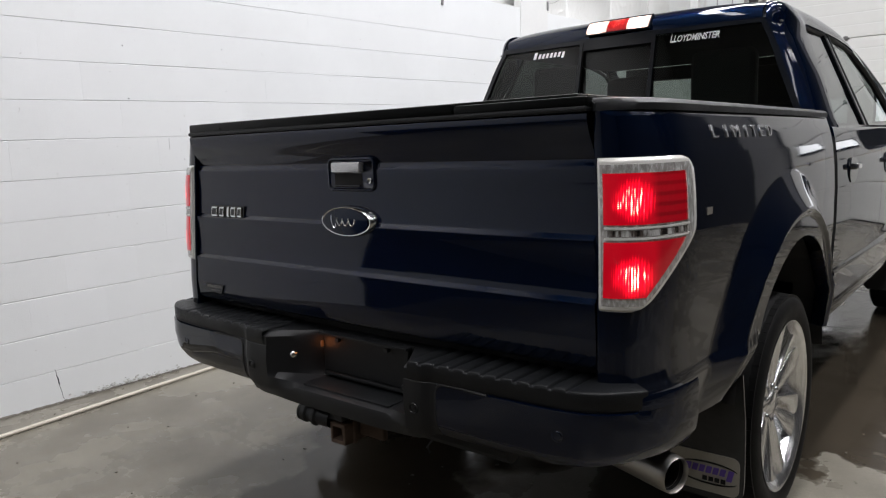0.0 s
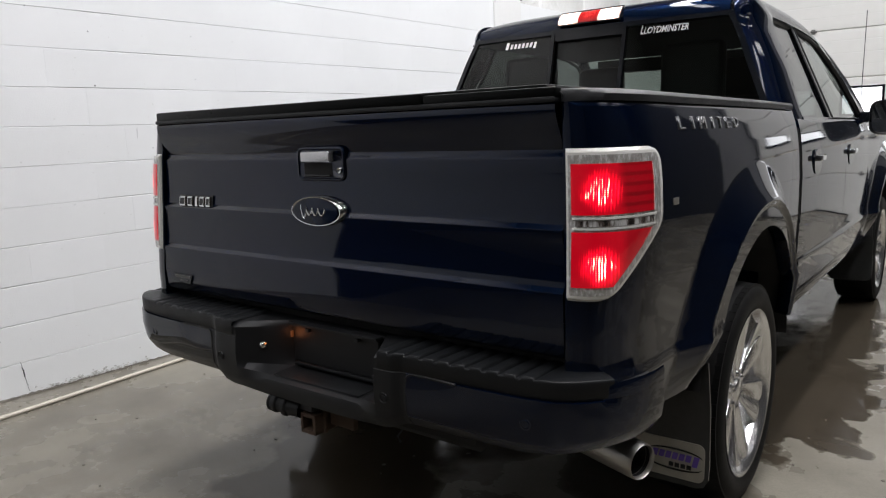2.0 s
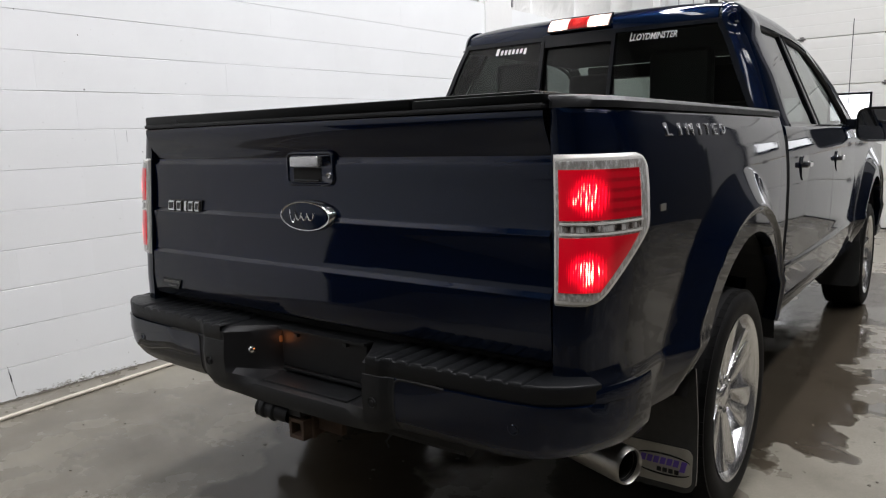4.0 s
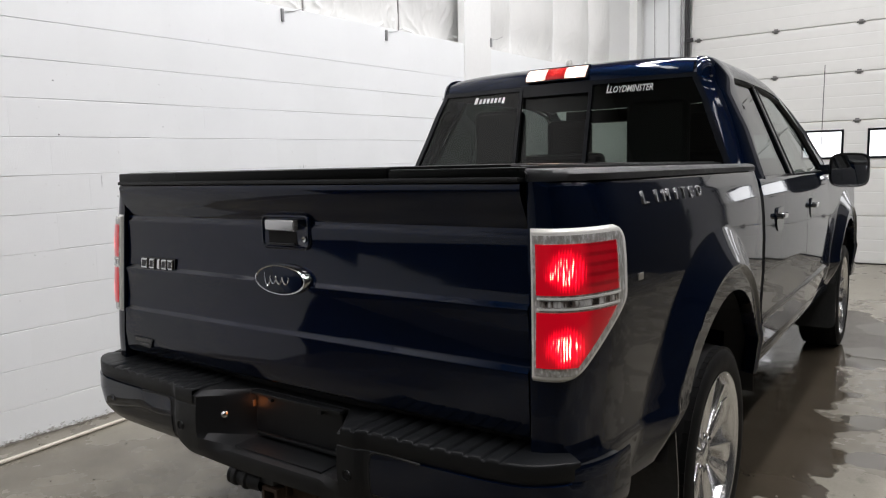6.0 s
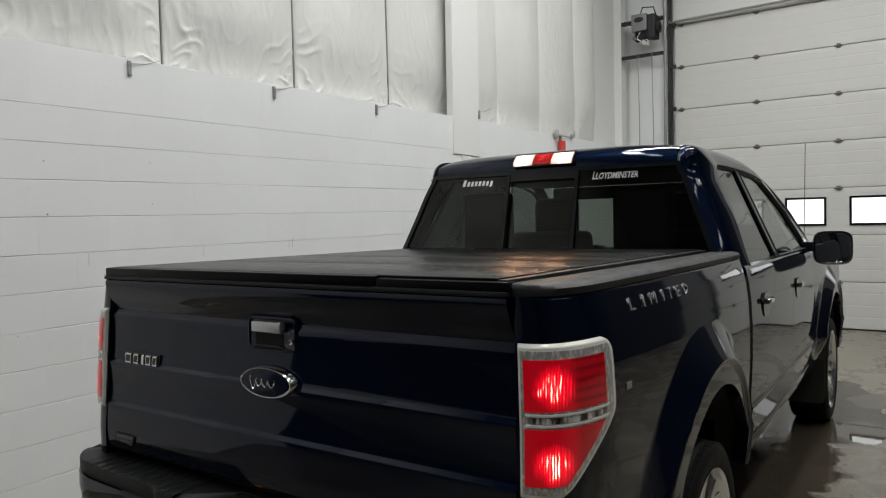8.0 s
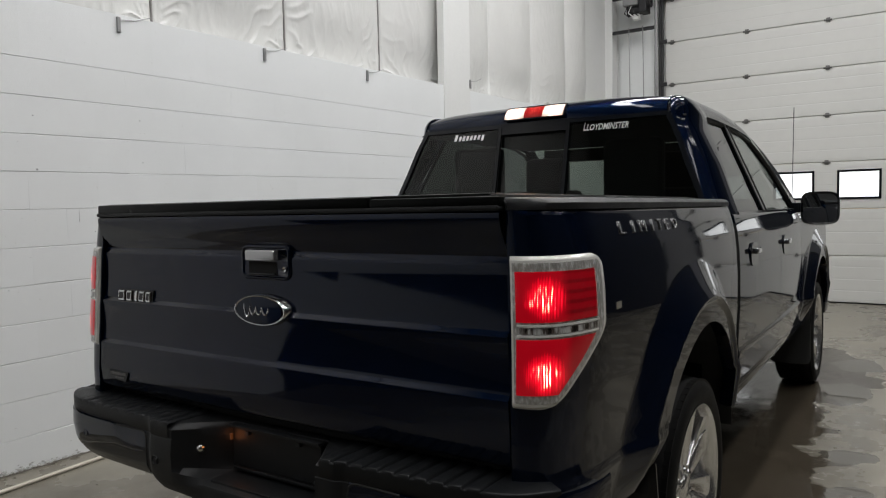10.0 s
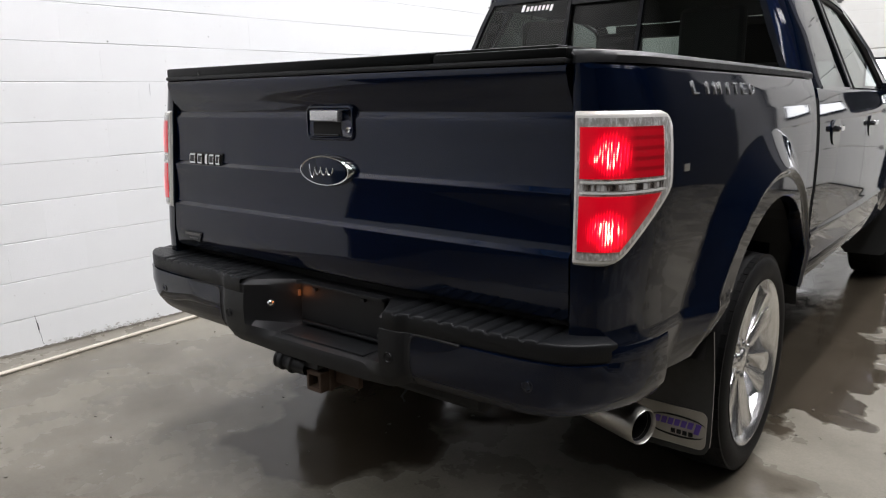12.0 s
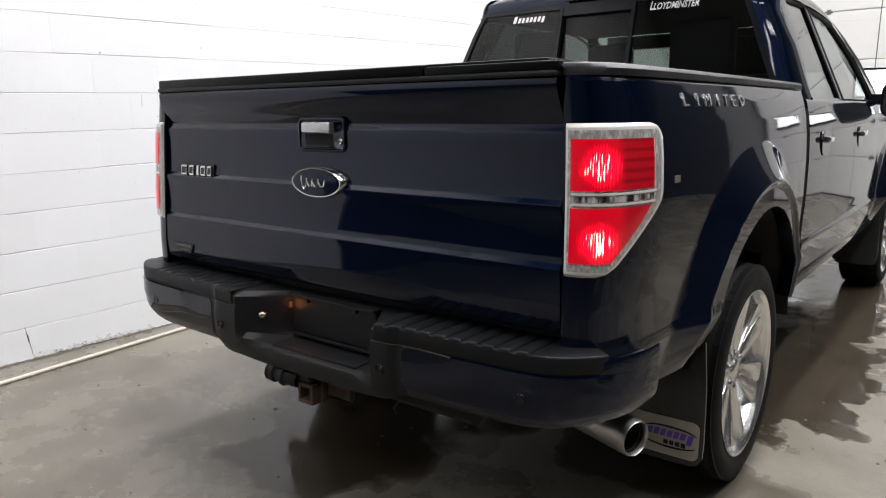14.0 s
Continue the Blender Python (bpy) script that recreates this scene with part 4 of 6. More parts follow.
def step_pad(sx):
    """Ribbed black tread on the bumper's top with a scalloped front edge, folded over it."""
    first, last, pitch = (0.332, 0.93, 0.0475) if sx > 0 else (0.290, 0.93, 0.0475)
    xs, x = [], first
    while x < last:
        # each rib: a slow rise and a quick fall
        for q, r in ((0.0, 0.0), (0.07, 0.85), (0.12, 1.0), (0.40, 1.0), (0.66, 1.0), (0.71, 0.85), (0.78, 0.0)):
            if x + q * pitch < last:
                xs.append((x + q * pitch, r if x < 0.80 else 0.5))
        x += pitch
    xs += [(last, 0.5), (0.942, 0.3), (0.950, 0.0), (0.956, 0.0)]
    bm = bmesh.new()
    rows = []
    for x, r in xs:
        px, py, (nx, ny) = bumper_station(bumper_u(x))
        up = 0.0105 * smooth01((x - 0.72) / 0.28)
        h = 0.0062 * r
        ends = 1.0 if x < 0.944 else 0.3
        back = 0.155 if x < 0.85 else 0.155 - 0.05 * (x - 0.85) / 0.13
        if sx < 0 and x < 0.30:
            back = 0.15
        prof = [(back, 0.7530 + h), (0.03, 0.7540 + h), (0.0035, 0.7540 + h), (0.0010, 0.7533 + h), (-0.0008 * ends, 0.7510 + h), (-0.0014 * ends, 0.7470 + h * 0.5), (-0.0016 * ends, 0.741), (-0.0012 * ends, 0.715), (0.003 * ends, 0.708)]
        off = 0.011 * smooth01((0.405 - x) / 0.03)
        prof = [(d - off if d < 0.02 else d, z) for d, z in prof]
        rows.append([bm.verts.new((CX + sx * (px + nx * d), py + ny * d, z + up)) for d, z in prof])
    for a, b in zip(rows, rows[1:]):
        for j in range(len(a) - 1):
            bm.faces.new((a[j], b[j], b[j + 1], a[j + 1]))
    return part("step_pad", bm, PAD, bumper, "ribbed black step pad", smooth=True, angle=38)


for sx in (1, -1):
    step_pad(sx)
    at = on_bumper(sx * 0.353, 0.634)
    bolt = revolve([(-0.003, 0.0001), (-0.003, 0.006), (-0.001, 0.0075), (-0.001, 0.012), (-0.004, 0.0135), (0.003, 0.016)], 20, "y")
    part("bumper_bolt", bolt, BLACK, bumper, smooth=True, m=Matrix.Translation(at))
    at = on_bumper(sx * 0.775, 0.648)
    sensor = revolve([(-0.002, 0.0001), (-0.0025, 0.010), (0.002, 0.013)], 20, "y")
    ps = part("parking_sensor", sensor, PAINT, bumper, smooth=True, m=Matrix.Translation(at))
    ring = tube([(0.0145 * math.cos(2 * math.pi * k / 24), -0.001, 0.0145 * math.sin(2 * math.pi * k / 24)) for k in range(25)], 0.0006, 5, cap=False)
    part("sensor_ring", ring, DARKMETAL, ps)
    # the gap round the painted face panel
    line = [(0.419, 0.575), (0.418, 0.60), (0.417, 0.64), (0.417, 0.68), (0.421, 0.697), (0.431, 0.706), (0.445, 0.708), (0.50, 0.708), (0.58, 0.707)]
    part("gap_strip", tube([on_bumper(sx * a, b, -0.0005) for a, b in line], 0.0036, 6), DARK, bumper)
# number plate recess, empty, lit from the side by a small lamp
part("plate_panel", box(CX - 0.138, CX + 0.228, 0.008, 0.018, 0.622, 0.742, 0.004), BLACK, bumper, "empty black number plate mount")
part("plate_lip", box(CX - 0.130, CX + 0.226, -0.002, 0.012, 0.612, 0.622, 0.003), BLACK, bumper)
part("recess_roof", box(CX - 0.14, CX + 0.235, -0.01, 0.02, 0.742, 0.751, 0.001), BLACK, bumper)
for x, z in ((0.215, 0.632), (-0.06, 0.733), (0.15, 0.733)):
    part("plate_clip", box(CX + x - 0.008, CX + x + 0.008, -0.006, 0.006, z - 0.006, z + 0.006, 0.002), DARKMETAL, bumper)
PLATE_GLOW = glow_mat("plate_lamp_lens", (1.0, 0.26, 0.06), 0.10, 0.02)
part("plate_lamp", box(CX - 0.141, CX - 0.1345, -0.003, 0.0068, 0.700, 0.720, 0.002), PLATE_GLOW, bumper, "small dim plate lamp")
pl = bpy.data.lights.new("plate", "POINT")
pl.energy, pl.color, pl.shadow_soft_size = 0.05, (1.0, 0.30, 0.08), 0.020
new("plate_light", pl).matrix_world = ASKEW @ pose(CX - 0.128, -0.012, 0.712)
part("socket", revolve([(-0.012, 0.0001), (-0.011, 0.007), (-0.006, 0.012), (0.004, 0.0135)], 20, "y"), CHROME, bumper, "chrome lock cylinder", smooth=True, m=pose(CX - 0.218, -0.050, 0.674, 0, 0, 46))
part("step_mat", box(CX - 0.135, CX + 0.230, -0.085, 0.004, 0.594, 0.6035, 0.004, 2), PAD, bumper, "worn rubber step mat", smooth=True)

# ---- hitch, exhaust, underbody
hr = bmesh.new()
for a in ((-0.032, 0.032, 0.050, 0.062), (-0.032, 0.032, -0.002, 0.010), (-0.032, -0.022, 0, 0.06), (0.022, 0.032, 0, 0.06)):
    box(CX + a[0], CX + a[1], -0.075, 0.25, 0.435 + a[2], 0.435 + a[3], 0.002, bm=hr)
hitch = part("hitch_receiver", hr, RUST, truck, "rusty square hitch receiver")
part("hitch_collar", box(CX - 0.037, CX + 0.037, -0.040, -0.025, 0.429, 0.502, 0.004), RUST, hitch)
part("cross_tube", tube([(CX - 0.55, 0.06, 0.50), (CX + 0.55, 0.06, 0.50)], 0.035, 12), DARK, hitch)
knobs = [(0.0, 0.010), (0.003, 0.026), (0.010, 0.033), (0.018, 0.029), (0.024, 0.034), (0.036, 0.034), (0.041, 0.028), (0.060, 0.030), (0.066, 0.035), (0.074, 0.035), (0.080, 0.029), (0.125, 0.027)]
plug = part("plug_socket", revolve(knobs, 18, "x"), BLACK, hitch, "black trailer plug socket", smooth=True, angle=40, m=pose(CX - 0.158, -0.082, 0.515, 0, 7, 9))
part("plug_bracket", box(CX - 0.13, CX + 0.02, -0.075, 0.05, 0.505, 0.540, 0.003), DARKMETAL, hitch)
part("chain_plate", box(CX + 0.04, CX + 0.14, -0.02, 0.0, 0.455, 0.50, 0.004), RUST, hitch)
tip = revolve([(0.02, 0.0435), (0.0, 0.044), (-0.006, 0.047), (0.0, 0.050), (0.02, 0.051), (0.30, 0.051)], 32, "y")
part("exhaust_tip", tip, STEEL, truck, "dull steel exhaust tip", smooth=True, angle=50, m=pose(CX + 0.917, 0.264, 0.452, 2, 0, 72))
part("exhaust_bore", revolve([(0.008, 0.0437), (0.24, 0.040), (0.24, 0.0005)], 32, "y"), DARK, truck, m=pose(CX + 0.917, 0.264, 0.452, 2, 0, 72), recalc=False)
part("exhaust_pipe", tube([(CX + 0.70, 0.35, 0.455), (CX + 0.62, 0.70, 0.52), (CX + 0.45, 1.3, 0.50), (CX + 0.3, 2.4, 0.45)], 0.035, 12), RUST, truck)
part("loose_wire", tube([(CX + 0.26, 0.10, 0.53), (CX + 0.27, 0.06, 0.47), (CX + 0.25, 0.05, 0.44), (CX + 0.262, 0.05, 0.425)], 0.004, 6), DARKMETAL, truck)
part("axle", tube([(CX - 0.75, REAR_AXLE, AXLE_Z), (CX + 0.75, REAR_AXLE, AXLE_Z)], 0.05, 14), DARK, truck)
part("differential", revolve([(-0.13, 0.02), (-0.11, 0.10), (-0.04, 0.15), (0.05, 0.15), (0.12, 0.09), (0.13, 0.02)], 20, "x"), DARK, truck, m=pose(CX, REAR_AXLE, AXLE_Z))
part("chassis", box(CX - 0.62, CX + 0.62, 0.25, 5.3, 0.56, 0.74), DARK, truck)
part("fuel_tank", box(CX - 0.60, CX + 0.10, 1.75, 3.3, 0.28, 0.56, 0.04, 2), DARK, truck)
part("gearbox_housing", box(CX - 0.25, CX + 0.30, 3.0, 4.6, 0.30, 0.56, 0.05, 2), DARK, truck)
part("floor_pan", box(CX - 0.86, CX + 0.86, 1.88, 4.30, 0.50, 0.56), DARK, truck)
part("spare_tyre", revolve([(-0.11, 0.18), (-0.12, 0.30), (-0.09, 0.37), (0.09, 0.37), (0.12, 0.30), (0.11, 0.18), (-0.11, 0.18)], 32, "z"), RUBBER, truck, m=pose(CX, 0.52, 0.52))
for sx in (1, -1):
    for ay in (REAR_AXLE, REAR_AXLE + WHEELBASE):
        well = grid(lambda u, v: (CX + sx * lerp(0.62, 0.972, v), ay + (ARCH_R + 0.02) * math.cos(math.pi * lerp(0.02, 0.93, u)), ARCH_Z + (ARCH_R + 0.02) * math.sin(math.pi * lerp(0.02, 0.93, u))), 24, 2)
        part("wheel_well", well, DARK, truck)
        part("well_wall", box(CX + sx * 0.60, CX + sx * 0.62, ay - 0.42, ay + 0.57, 0.30, 1.0), DARK, truck)


# ---- wheels
def wheel():
    """One wheel facing +x, centre at the origin."""
    prof = [(-0.125, 0.285), (-0.135, 0.33), (-0.132, 0.362), (-0.120, 0.380), (-0.08, 0.3885), (0.08, 0.3885), (0.112, 0.384), (0.126, 0.373), (0.134, 0.356), (0.137, 0.33), (0.128, 0.302), (0.118, 0.290)]
    tyre_bm = revolve(prof, 72)
    ty = part("tyre", tyre_bm, RUBBER, None, "black low-profile tyre", smooth=True, angle=40)
    # tread blocks
    tb = bmesh.new()
    for k in range(60):
        a = 2 * math.pi * k / 60
        for x0, x1, off in ((-0.118, -0.07, 0), (-0.062, -0.025, 0.5), (-0.018, 0.018, 0.25), (0.025, 0.062, 0.5), (0.07, 0.122, 0)):
            b = box(x0, x1, -0.0190, 0.0190, 0.381 if abs(x0 + x1) < 0.17 else 0.372, 0.3900 if abs(x0 + x1) < 0.17 else 0.3850)
            merge(tb, b, Matrix.Rotation(a + off * 2 * math.pi / 60, 4, "X"))
    part("tread", tb, RUBBER, ty)["kind"] = "stuff"
    rim_prof = [(-0.12, 0.270), (-0.10, 0.262), (0.02, 0.258), (0.085, 0.262), (0.112, 0.278), (0.124, 0.294), (0.130, 0.297), (0.127, 0.290), (0.116, 0.278), (0.10, 0.268)]
    rim = part("rim", revolve(rim_prof, 72), ALLOY, None, "polished alloy rim with twin spokes", smooth=True, angle=40)
    part("barrel", revolve([(-0.11, 0.264), (-0.05, 0.25), (0.06, 0.254), (0.10, 0.268)], 48), ALLOY, rim, smooth=True)
    part("brake_disc", revolve([(-0.03, 0.06), (-0.03, 0.175), (-0.005, 0.175), (-0.005, 0.06)], 40), STEEL, rim)
    part("wheel_back", revolve([(-0.07, 0.0001), (-0.07, 0.256)], 40), DARK, rim)
    hubp = [(0.02, 0.095), (0.07, 0.088), (0.082, 0.072), (0.080, 0.045), (0.088, 0.040), (0.092, 0.033), (0.094, 0.0001)]
    part("hub", revolve(hubp, 36), ALLOY, rim, smooth=True, angle=30)
    for k in range(6):
        a = 2 * math.pi * (k + 0.5) / 6
        nut = revolve([(0.074, 0.010), (0.086, 0.0095), (0.090, 0.005), (0.0902, 0.0001)], 8)
        part("lug_nut", nut, CHROME, rim, m=Matrix.Translation((0, 0.062 * math.cos(a), 0.062 * math.sin(a))))
    for k in range(6):
        a = 2 * math.pi * k / 6
        for lean_ in (-1, 1):
            # one of a pair of broad blades from hub to rim
            sp = bmesh.new()
            rows = []
            for q in range(13):
                t = q / 12
                r = lerp(0.055, 0.284, t)
                off = lean_ * lerp(0.015, 0.046, t**1.1)
                wid = lerp(0.0155, 0.0465, t**1.1)
                xo = lerp(0.082, 0.112, t)
                dip = 0.015 * min(1.0, 4 * t, 5 * (1 - t))
                ring = []
                for py, px in ((-1.0, -0.055), (-1.0, -0.010), (-0.86, -0.002), (-0.6, 0.0), (0.0, 0.001), (0.6, 0.0), (0.86, -0.002), (1.0, -0.010), (1.0, -0.055)):
                    inner = 0.5 - 0.5 * py * lean_
                    ring.append((wid * py, xo + px - dip * inner))
                rows.append([sp.verts.new((px, off + py, r)) for py, px in ring])
            for a0, b0 in zip(rows, rows[1:]):
                for j in range(len(a0) - 1):
                    sp.faces.new((a0[j], b0[j], b0[j + 1], a0[j + 1]))
            part("spoke", sp, ALLOY, rim, smooth=True, angle=28, m=Matrix.Rotation(a, 4, "X"))
    return ty, rim


ty0, rim0 = wheel()
for ay in (REAR_AXLE, REAR_AXLE + WHEELBASE):
    for sx in (1, -1):
        m = pose(CX + sx * 0.848, ay, AXLE_Z, 4 if ay < 2 else 33, 0, 0 if sx > 0 else 180)
        for src in (ty0, rim0):
            if ay == REAR_AXLE and sx == 1:
                src.matrix_world = m
                src.parent = truck
            else:
                c = copy_thing(src, m)
                c.parent = truck

# ---- mud flaps
for sx in (1, -1):
    for ay, zz in ((REAR_AXLE, 0.20), (REAR_AXLE + WHEELBASE, 0.20)):
        y = ay - 0.48
        out = [(0.70, 0.62), (0.70, zz + 0.05), (0.73, zz + 0.02), (0.945, zz + 0.022), (0.968, zz + 0.032), (0.980, zz + 0.055), (0.982, 0.30), (0.978, 0.47), (0.965, 0.62)]
        fl = part("mud_flap", prism([(CX + sx * a, b) for a, b in out], lambda a, b, q: (a, y + q + 0.05 * (b - 0.2), b), 0.008), FLAP, truck, "black rubber mud flap with steel plate")
        if ay == REAR_AXLE:
            plate = prism(rounded(0.245, 0.122, 0.022, 4, CX + sx * 0.846, 0.303), lambda a, b, q: (a, y - 0.004 + q + 0.05 * (b - 0.2), b), 0.003)
            pl = part("flap_plate", plate, PLATE, fl, "bare steel plate with purple and black marks")

            def mark(o, mat):
                part("plate_mark", prism([(CX + sx * a, b) for a, b in o], lambda a, b, q: (a, y - 0.0055 + q + 0.05 * (b - 0.2), b), 0.0015), mat, pl)

            for k in range(7):
                x, z, w, h, lean = 0.812 + 0.0210 * k, (0.312 if k < 6 else 0.306), 0.0165, (0.022 if k < 6 else 0.034), 0.22
                mark([(x - w / 2, z - h / 2), (x + w / 2, z - h / 2), (x + w / 2 + lean * h, z + h / 2), (x - w / 2 + lean * h, z + h / 2)], PURPLE)
            for k in range(4):
                x = 0.866 + 0.0185 * k
                mark([(x - 0.007, 0.277), (x + 0.007, 0.277), (x + 0.007, 0.291), (x - 0.007, 0.291)], GLOSSBLACK)
            # thin arcs over and under the bars
            for s0, zc in ((1, 0.318), (-1, 0.286)):
                arc = [(0.877 + 0.085 * math.cos(math.pi * k / 12), zc + s0 * 0.020 * math.sin(math.pi * k / 12)) for k in range(13)]
                mark(arc + [(a, b - s0 * 0.005 * math.sin(math.pi * k / 12) - s0 * 0.0008) for k, (a, b) in reversed(list(enumerate(arc)))], GLOSSBLACK)


# ---- cab above the belt line
def gx(z):
    """Half width of the glasshouse side."""
    return curve_at([(1.30, 0.940), (1.345, 0.934), (1.60, 0.841), (1.76, 0.769), (1.82, 0.736)], z)


def ry(x, z):
    """The cab's rear face."""
    return 1.745 + 0.03 * (x / 0.82) ** 2 + 0.235 * (z - 1.38)


def glass_edge(z):
    return curve_at([(1.30, 0.872), (1.40, 0.847), (1.60, 0.762), (1.70, 0.724), (1.76, 0.696), (1.82, 0.664)], z)


def win_rear(z):
    """The rear edge of the rear side window."""
    return curve_at([(1.34, 2.00), (1.42, 2.025), (1.80, 2.155)], z)


for sx in (1, -1):
    # the pillar runs up, turns over the corner and goes on as the roof's side
    spine = []
    for k in range(17):
        z = lerp(1.30, 1.765, k / 16)
        x0, x2 = glass_edge(z), gx(z) + 0.003
        y0 = ry(x0, z)
        spine.append(((x0, y0, z), (x2 - 0.010, y0 + 0.050, z), (x2, win_rear(z) + 0.002, z)))
    turn = [
        ((0.676, 1.852, 1.806), (0.752, 1.905, 1.816), (0.760, 2.158, 1.795)),
        ((0.670, 1.866, 1.850), (0.748, 1.908, 1.872), (0.755, 2.170, 1.806)),
        ((0.662, 1.890, 1.884), (0.742, 1.928, 1.898), (0.750, 2.190, 1.816)),
        ((0.654, 1.935, 1.902), (0.738, 1.972, 1.910), (0.745, 2.220, 1.822)),
        ((0.648, 2.06, 1.9095), (0.735, 2.09, 1.911), (0.742, 2.30, 1.825)),
        ((0.648, 2.30, 1.9105), (0.735, 2.32, 1.911), (0.742, 2.50, 1.826)),
        ((0.648, 2.62, 1.9085), (0.735, 2.64, 1.909), (0.742, 2.76, 1.824)),
        ((0.646, 2.95, 1.894), (0.736, 2.96, 1.891), (0.746, 3.02, 1.814)),
        ((0.640, 3.20, 1.868), (0.736, 3.20, 1.862), (0.758, 3.22, 1.790)),
        ((0.635, 3.34, 1.838), (0.736, 3.33, 1.832), (0.766, 3.32, 1.762)),
    ]
    bent = []
    for k in range(len(turn) - 1):
        p = [(spine[-1] if k == 0 else turn[k - 1]), turn[k], turn[k + 1], turn[min(k + 2, len(turn) - 1)]]
        for q in range(5):
            t = q / 5
            w = (-0.5 * t + t * t - 0.5 * t**3, 1 - 2.5 * t * t + 1.5 * t**3, 0.5 * t + 2 * t * t - 1.5 * t**3, -0.5 * t * t + 0.5 * t**3)
            bent.append(tuple(tuple(sum(w[m] * p[m][c][a] for m in range(4)) for a in range(3)) for c in range(3)))
    spine += bent + [turn[-1]]

    def cpillar(u, v):
        p0, p1, p2 = (Vector(c) for c in spine[int(round(v * (len(spine) - 1)))])
        p = p0 * (1 - u) ** 2 + p1 * (2 * u * (1 - u)) + p2 * (u * u)
        return (CX + sx * p.x, p.y, p.z)

    part("rear_pillar", thicken(grid(cpillar, 18, len(spine)), 0.008), PAINT, truck, "navy rear pillar running on into the roof's side", smooth=True, angle=50)
    # lower corner of the cab below the belt
    def cab_corner(u, v):
        z = lerp(0.60, 1.31, v)
        x0, x2 = 0.86, side_x(1.9, z) - 0.002
        a, b, c = (1 - u) ** 2, 2 * u * (1 - u), u * u
        return (CX + sx * (a * x0 + b * x2 + c * x2), a * 1.876 + b * 1.876 + c * 1.882, z)

    part("cab_corner", grid(cab_corner, 6, 16), DARK, truck, smooth=True)

    def on_side(a, b, q, sink=0.0):
        return (CX + sx * (gx(b) - sink - q), a, b)

    part("front_pillar", prism([(3.22, 1.772), (3.30, 1.80), (3.50, 1.720), (3.72, 1.600), (3.92, 1.465), (4.06, 1.36), (4.02, 1.33), (3.86, 1.345), (3.74, 1.452), (3.54, 1.602), (3.36, 1.708)], lambda a, b, q: on_side(a, b, q, -0.004), 0.04), PAINT, truck)
    part("centre_pillar", prism([(2.685, 1.345), (2.805, 1.345), (2.745, 1.82), (2.64, 1.82)], lambda a, b, q: on_side(a, b, q, 0.004), 0.03), GLOSSBLACK, truck, "gloss black centre pillar")
    rw = [(2.008, 1.352), (2.70, 1.352), (2.655, 1.816), (2.40, 1.820), (2.21, 1.814), (2.156, 1.800)]
    fw = [(2.79, 1.352), (3.84, 1.352), (3.72, 1.455), (3.52, 1.605), (3.34, 1.715), (3.22, 1.770), (3.05, 1.800), (2.90, 1.812), (2.735, 1.816)]
    for k, (w, d) in enumerate(((rw, 0), (fw, 1))):
        wb_ = bmesh.new()
        wb_.faces.new([wb_.verts.new(on_side(a, b, 0, 0.014)) for a, b in (w if sx > 0 else w[::-1])])
        part("side_window", wb_, FRONTGLASS if d else SIDEGLASS, truck, "dark tinted side window", recalc=False)
        # black seal all round
        sealpath = [Vector(on_side(a, b, 0, 0.011)) for a, b in w]
        part("window_seal", tube([*sealpath, sealpath[0]], 0.011, 6, cap=False), BLACK, truck)
    part("belt_moulding", prism([(2.0, 1.338), (3.90, 1.338), (3.90, 1.36), (2.01, 1.36)], lambda a, b, q: on_side(a, b, q, -0.006), 0.02), GLOSSBLACK, truck)
    # door mirror
    mir = grid(lambda u, v: (CX + sx * (1.085 + 0.114 * math.copysign(abs(math.cos(2 * math.pi * u)) ** 0.5, math.cos(2 * math.pi * u)) * (1 - 0.55 * v**2.2)), 3.78 + 0.13 * v, 1.362 + 0.108 * math.copysign(abs(math.sin(2 * math.pi * u)) ** 0.5, math.sin(2 * math.pi * u)) * (1 - 0.5 * v**2.2)), 32, 8, closed_u=True)
    mo = part("door_mirror", mir, BLACK, truck, "black door mirror with its glass", smooth=True, angle=50)
    part("mirror_glass", prism(rounded(0.198, 0.185, 0.045, 5, CX + sx * 1.085, 1.362), lambda a, b, q: (a, 3.786 + q, b), 0.004), plain("mirror_silver", (0.8, 0.82, 0.82), 0.02, 1.0) if sx > 0 else bpy.data.materials["mirror_silver"], mo, "mirror glass")
    part("mirror_arm", box(CX + sx * 0.90, CX + sx * 1.03, 3.80, 3.88, 1.335, 1.40, 0.015, 3), GLOSSBLACK, mo, smooth=True)

# rear glass in three lights
def rear_sheet(x0f, x1f, z0, z1, out=0.0):
    return lambda u, v: (CX + lerp(x0f(lerp(z0, z1, v)), x1f(lerp(z0, z1, v)), u), ry(lerp(x0f(lerp(z0, z1, v)), x1f(lerp(z0, z1, v)), u), lerp(z0, z1, v)) - out, lerp(z0, z1, v))


DIV = 0.188
ZG0, ZG1 = 1.36, 1.806
for a, b, nm in ((lambda z: -glass_edge(z) + 0.012, lambda z: -DIV - 0.006, "rear_window"), (lambda z: -DIV + 0.006, lambda z: DIV - 0.006, "sliding_window"), (lambda z: DIV + 0.006, lambda z: glass_edge(z) - 0.012, "rear_window")):
    slide = nm == "sliding_window"
    part(nm, grid(rear_sheet(a, b, ZG0, ZG1 - (0.035 if slide else 0.0), -0.006 if slide else 0.004), 14, 12), REARGLASS, truck, "dark tinted rear glass", smooth=True, recalc=False)
for d in (-DIV, DIV):
    part("glass_divider", thicken(grid(rear_sheet(lambda z: d - 0.009, lambda z: d + 0.009, ZG0, ZG1, 0.007), 3, 10), 0.012), GLOSSBLACK, truck)
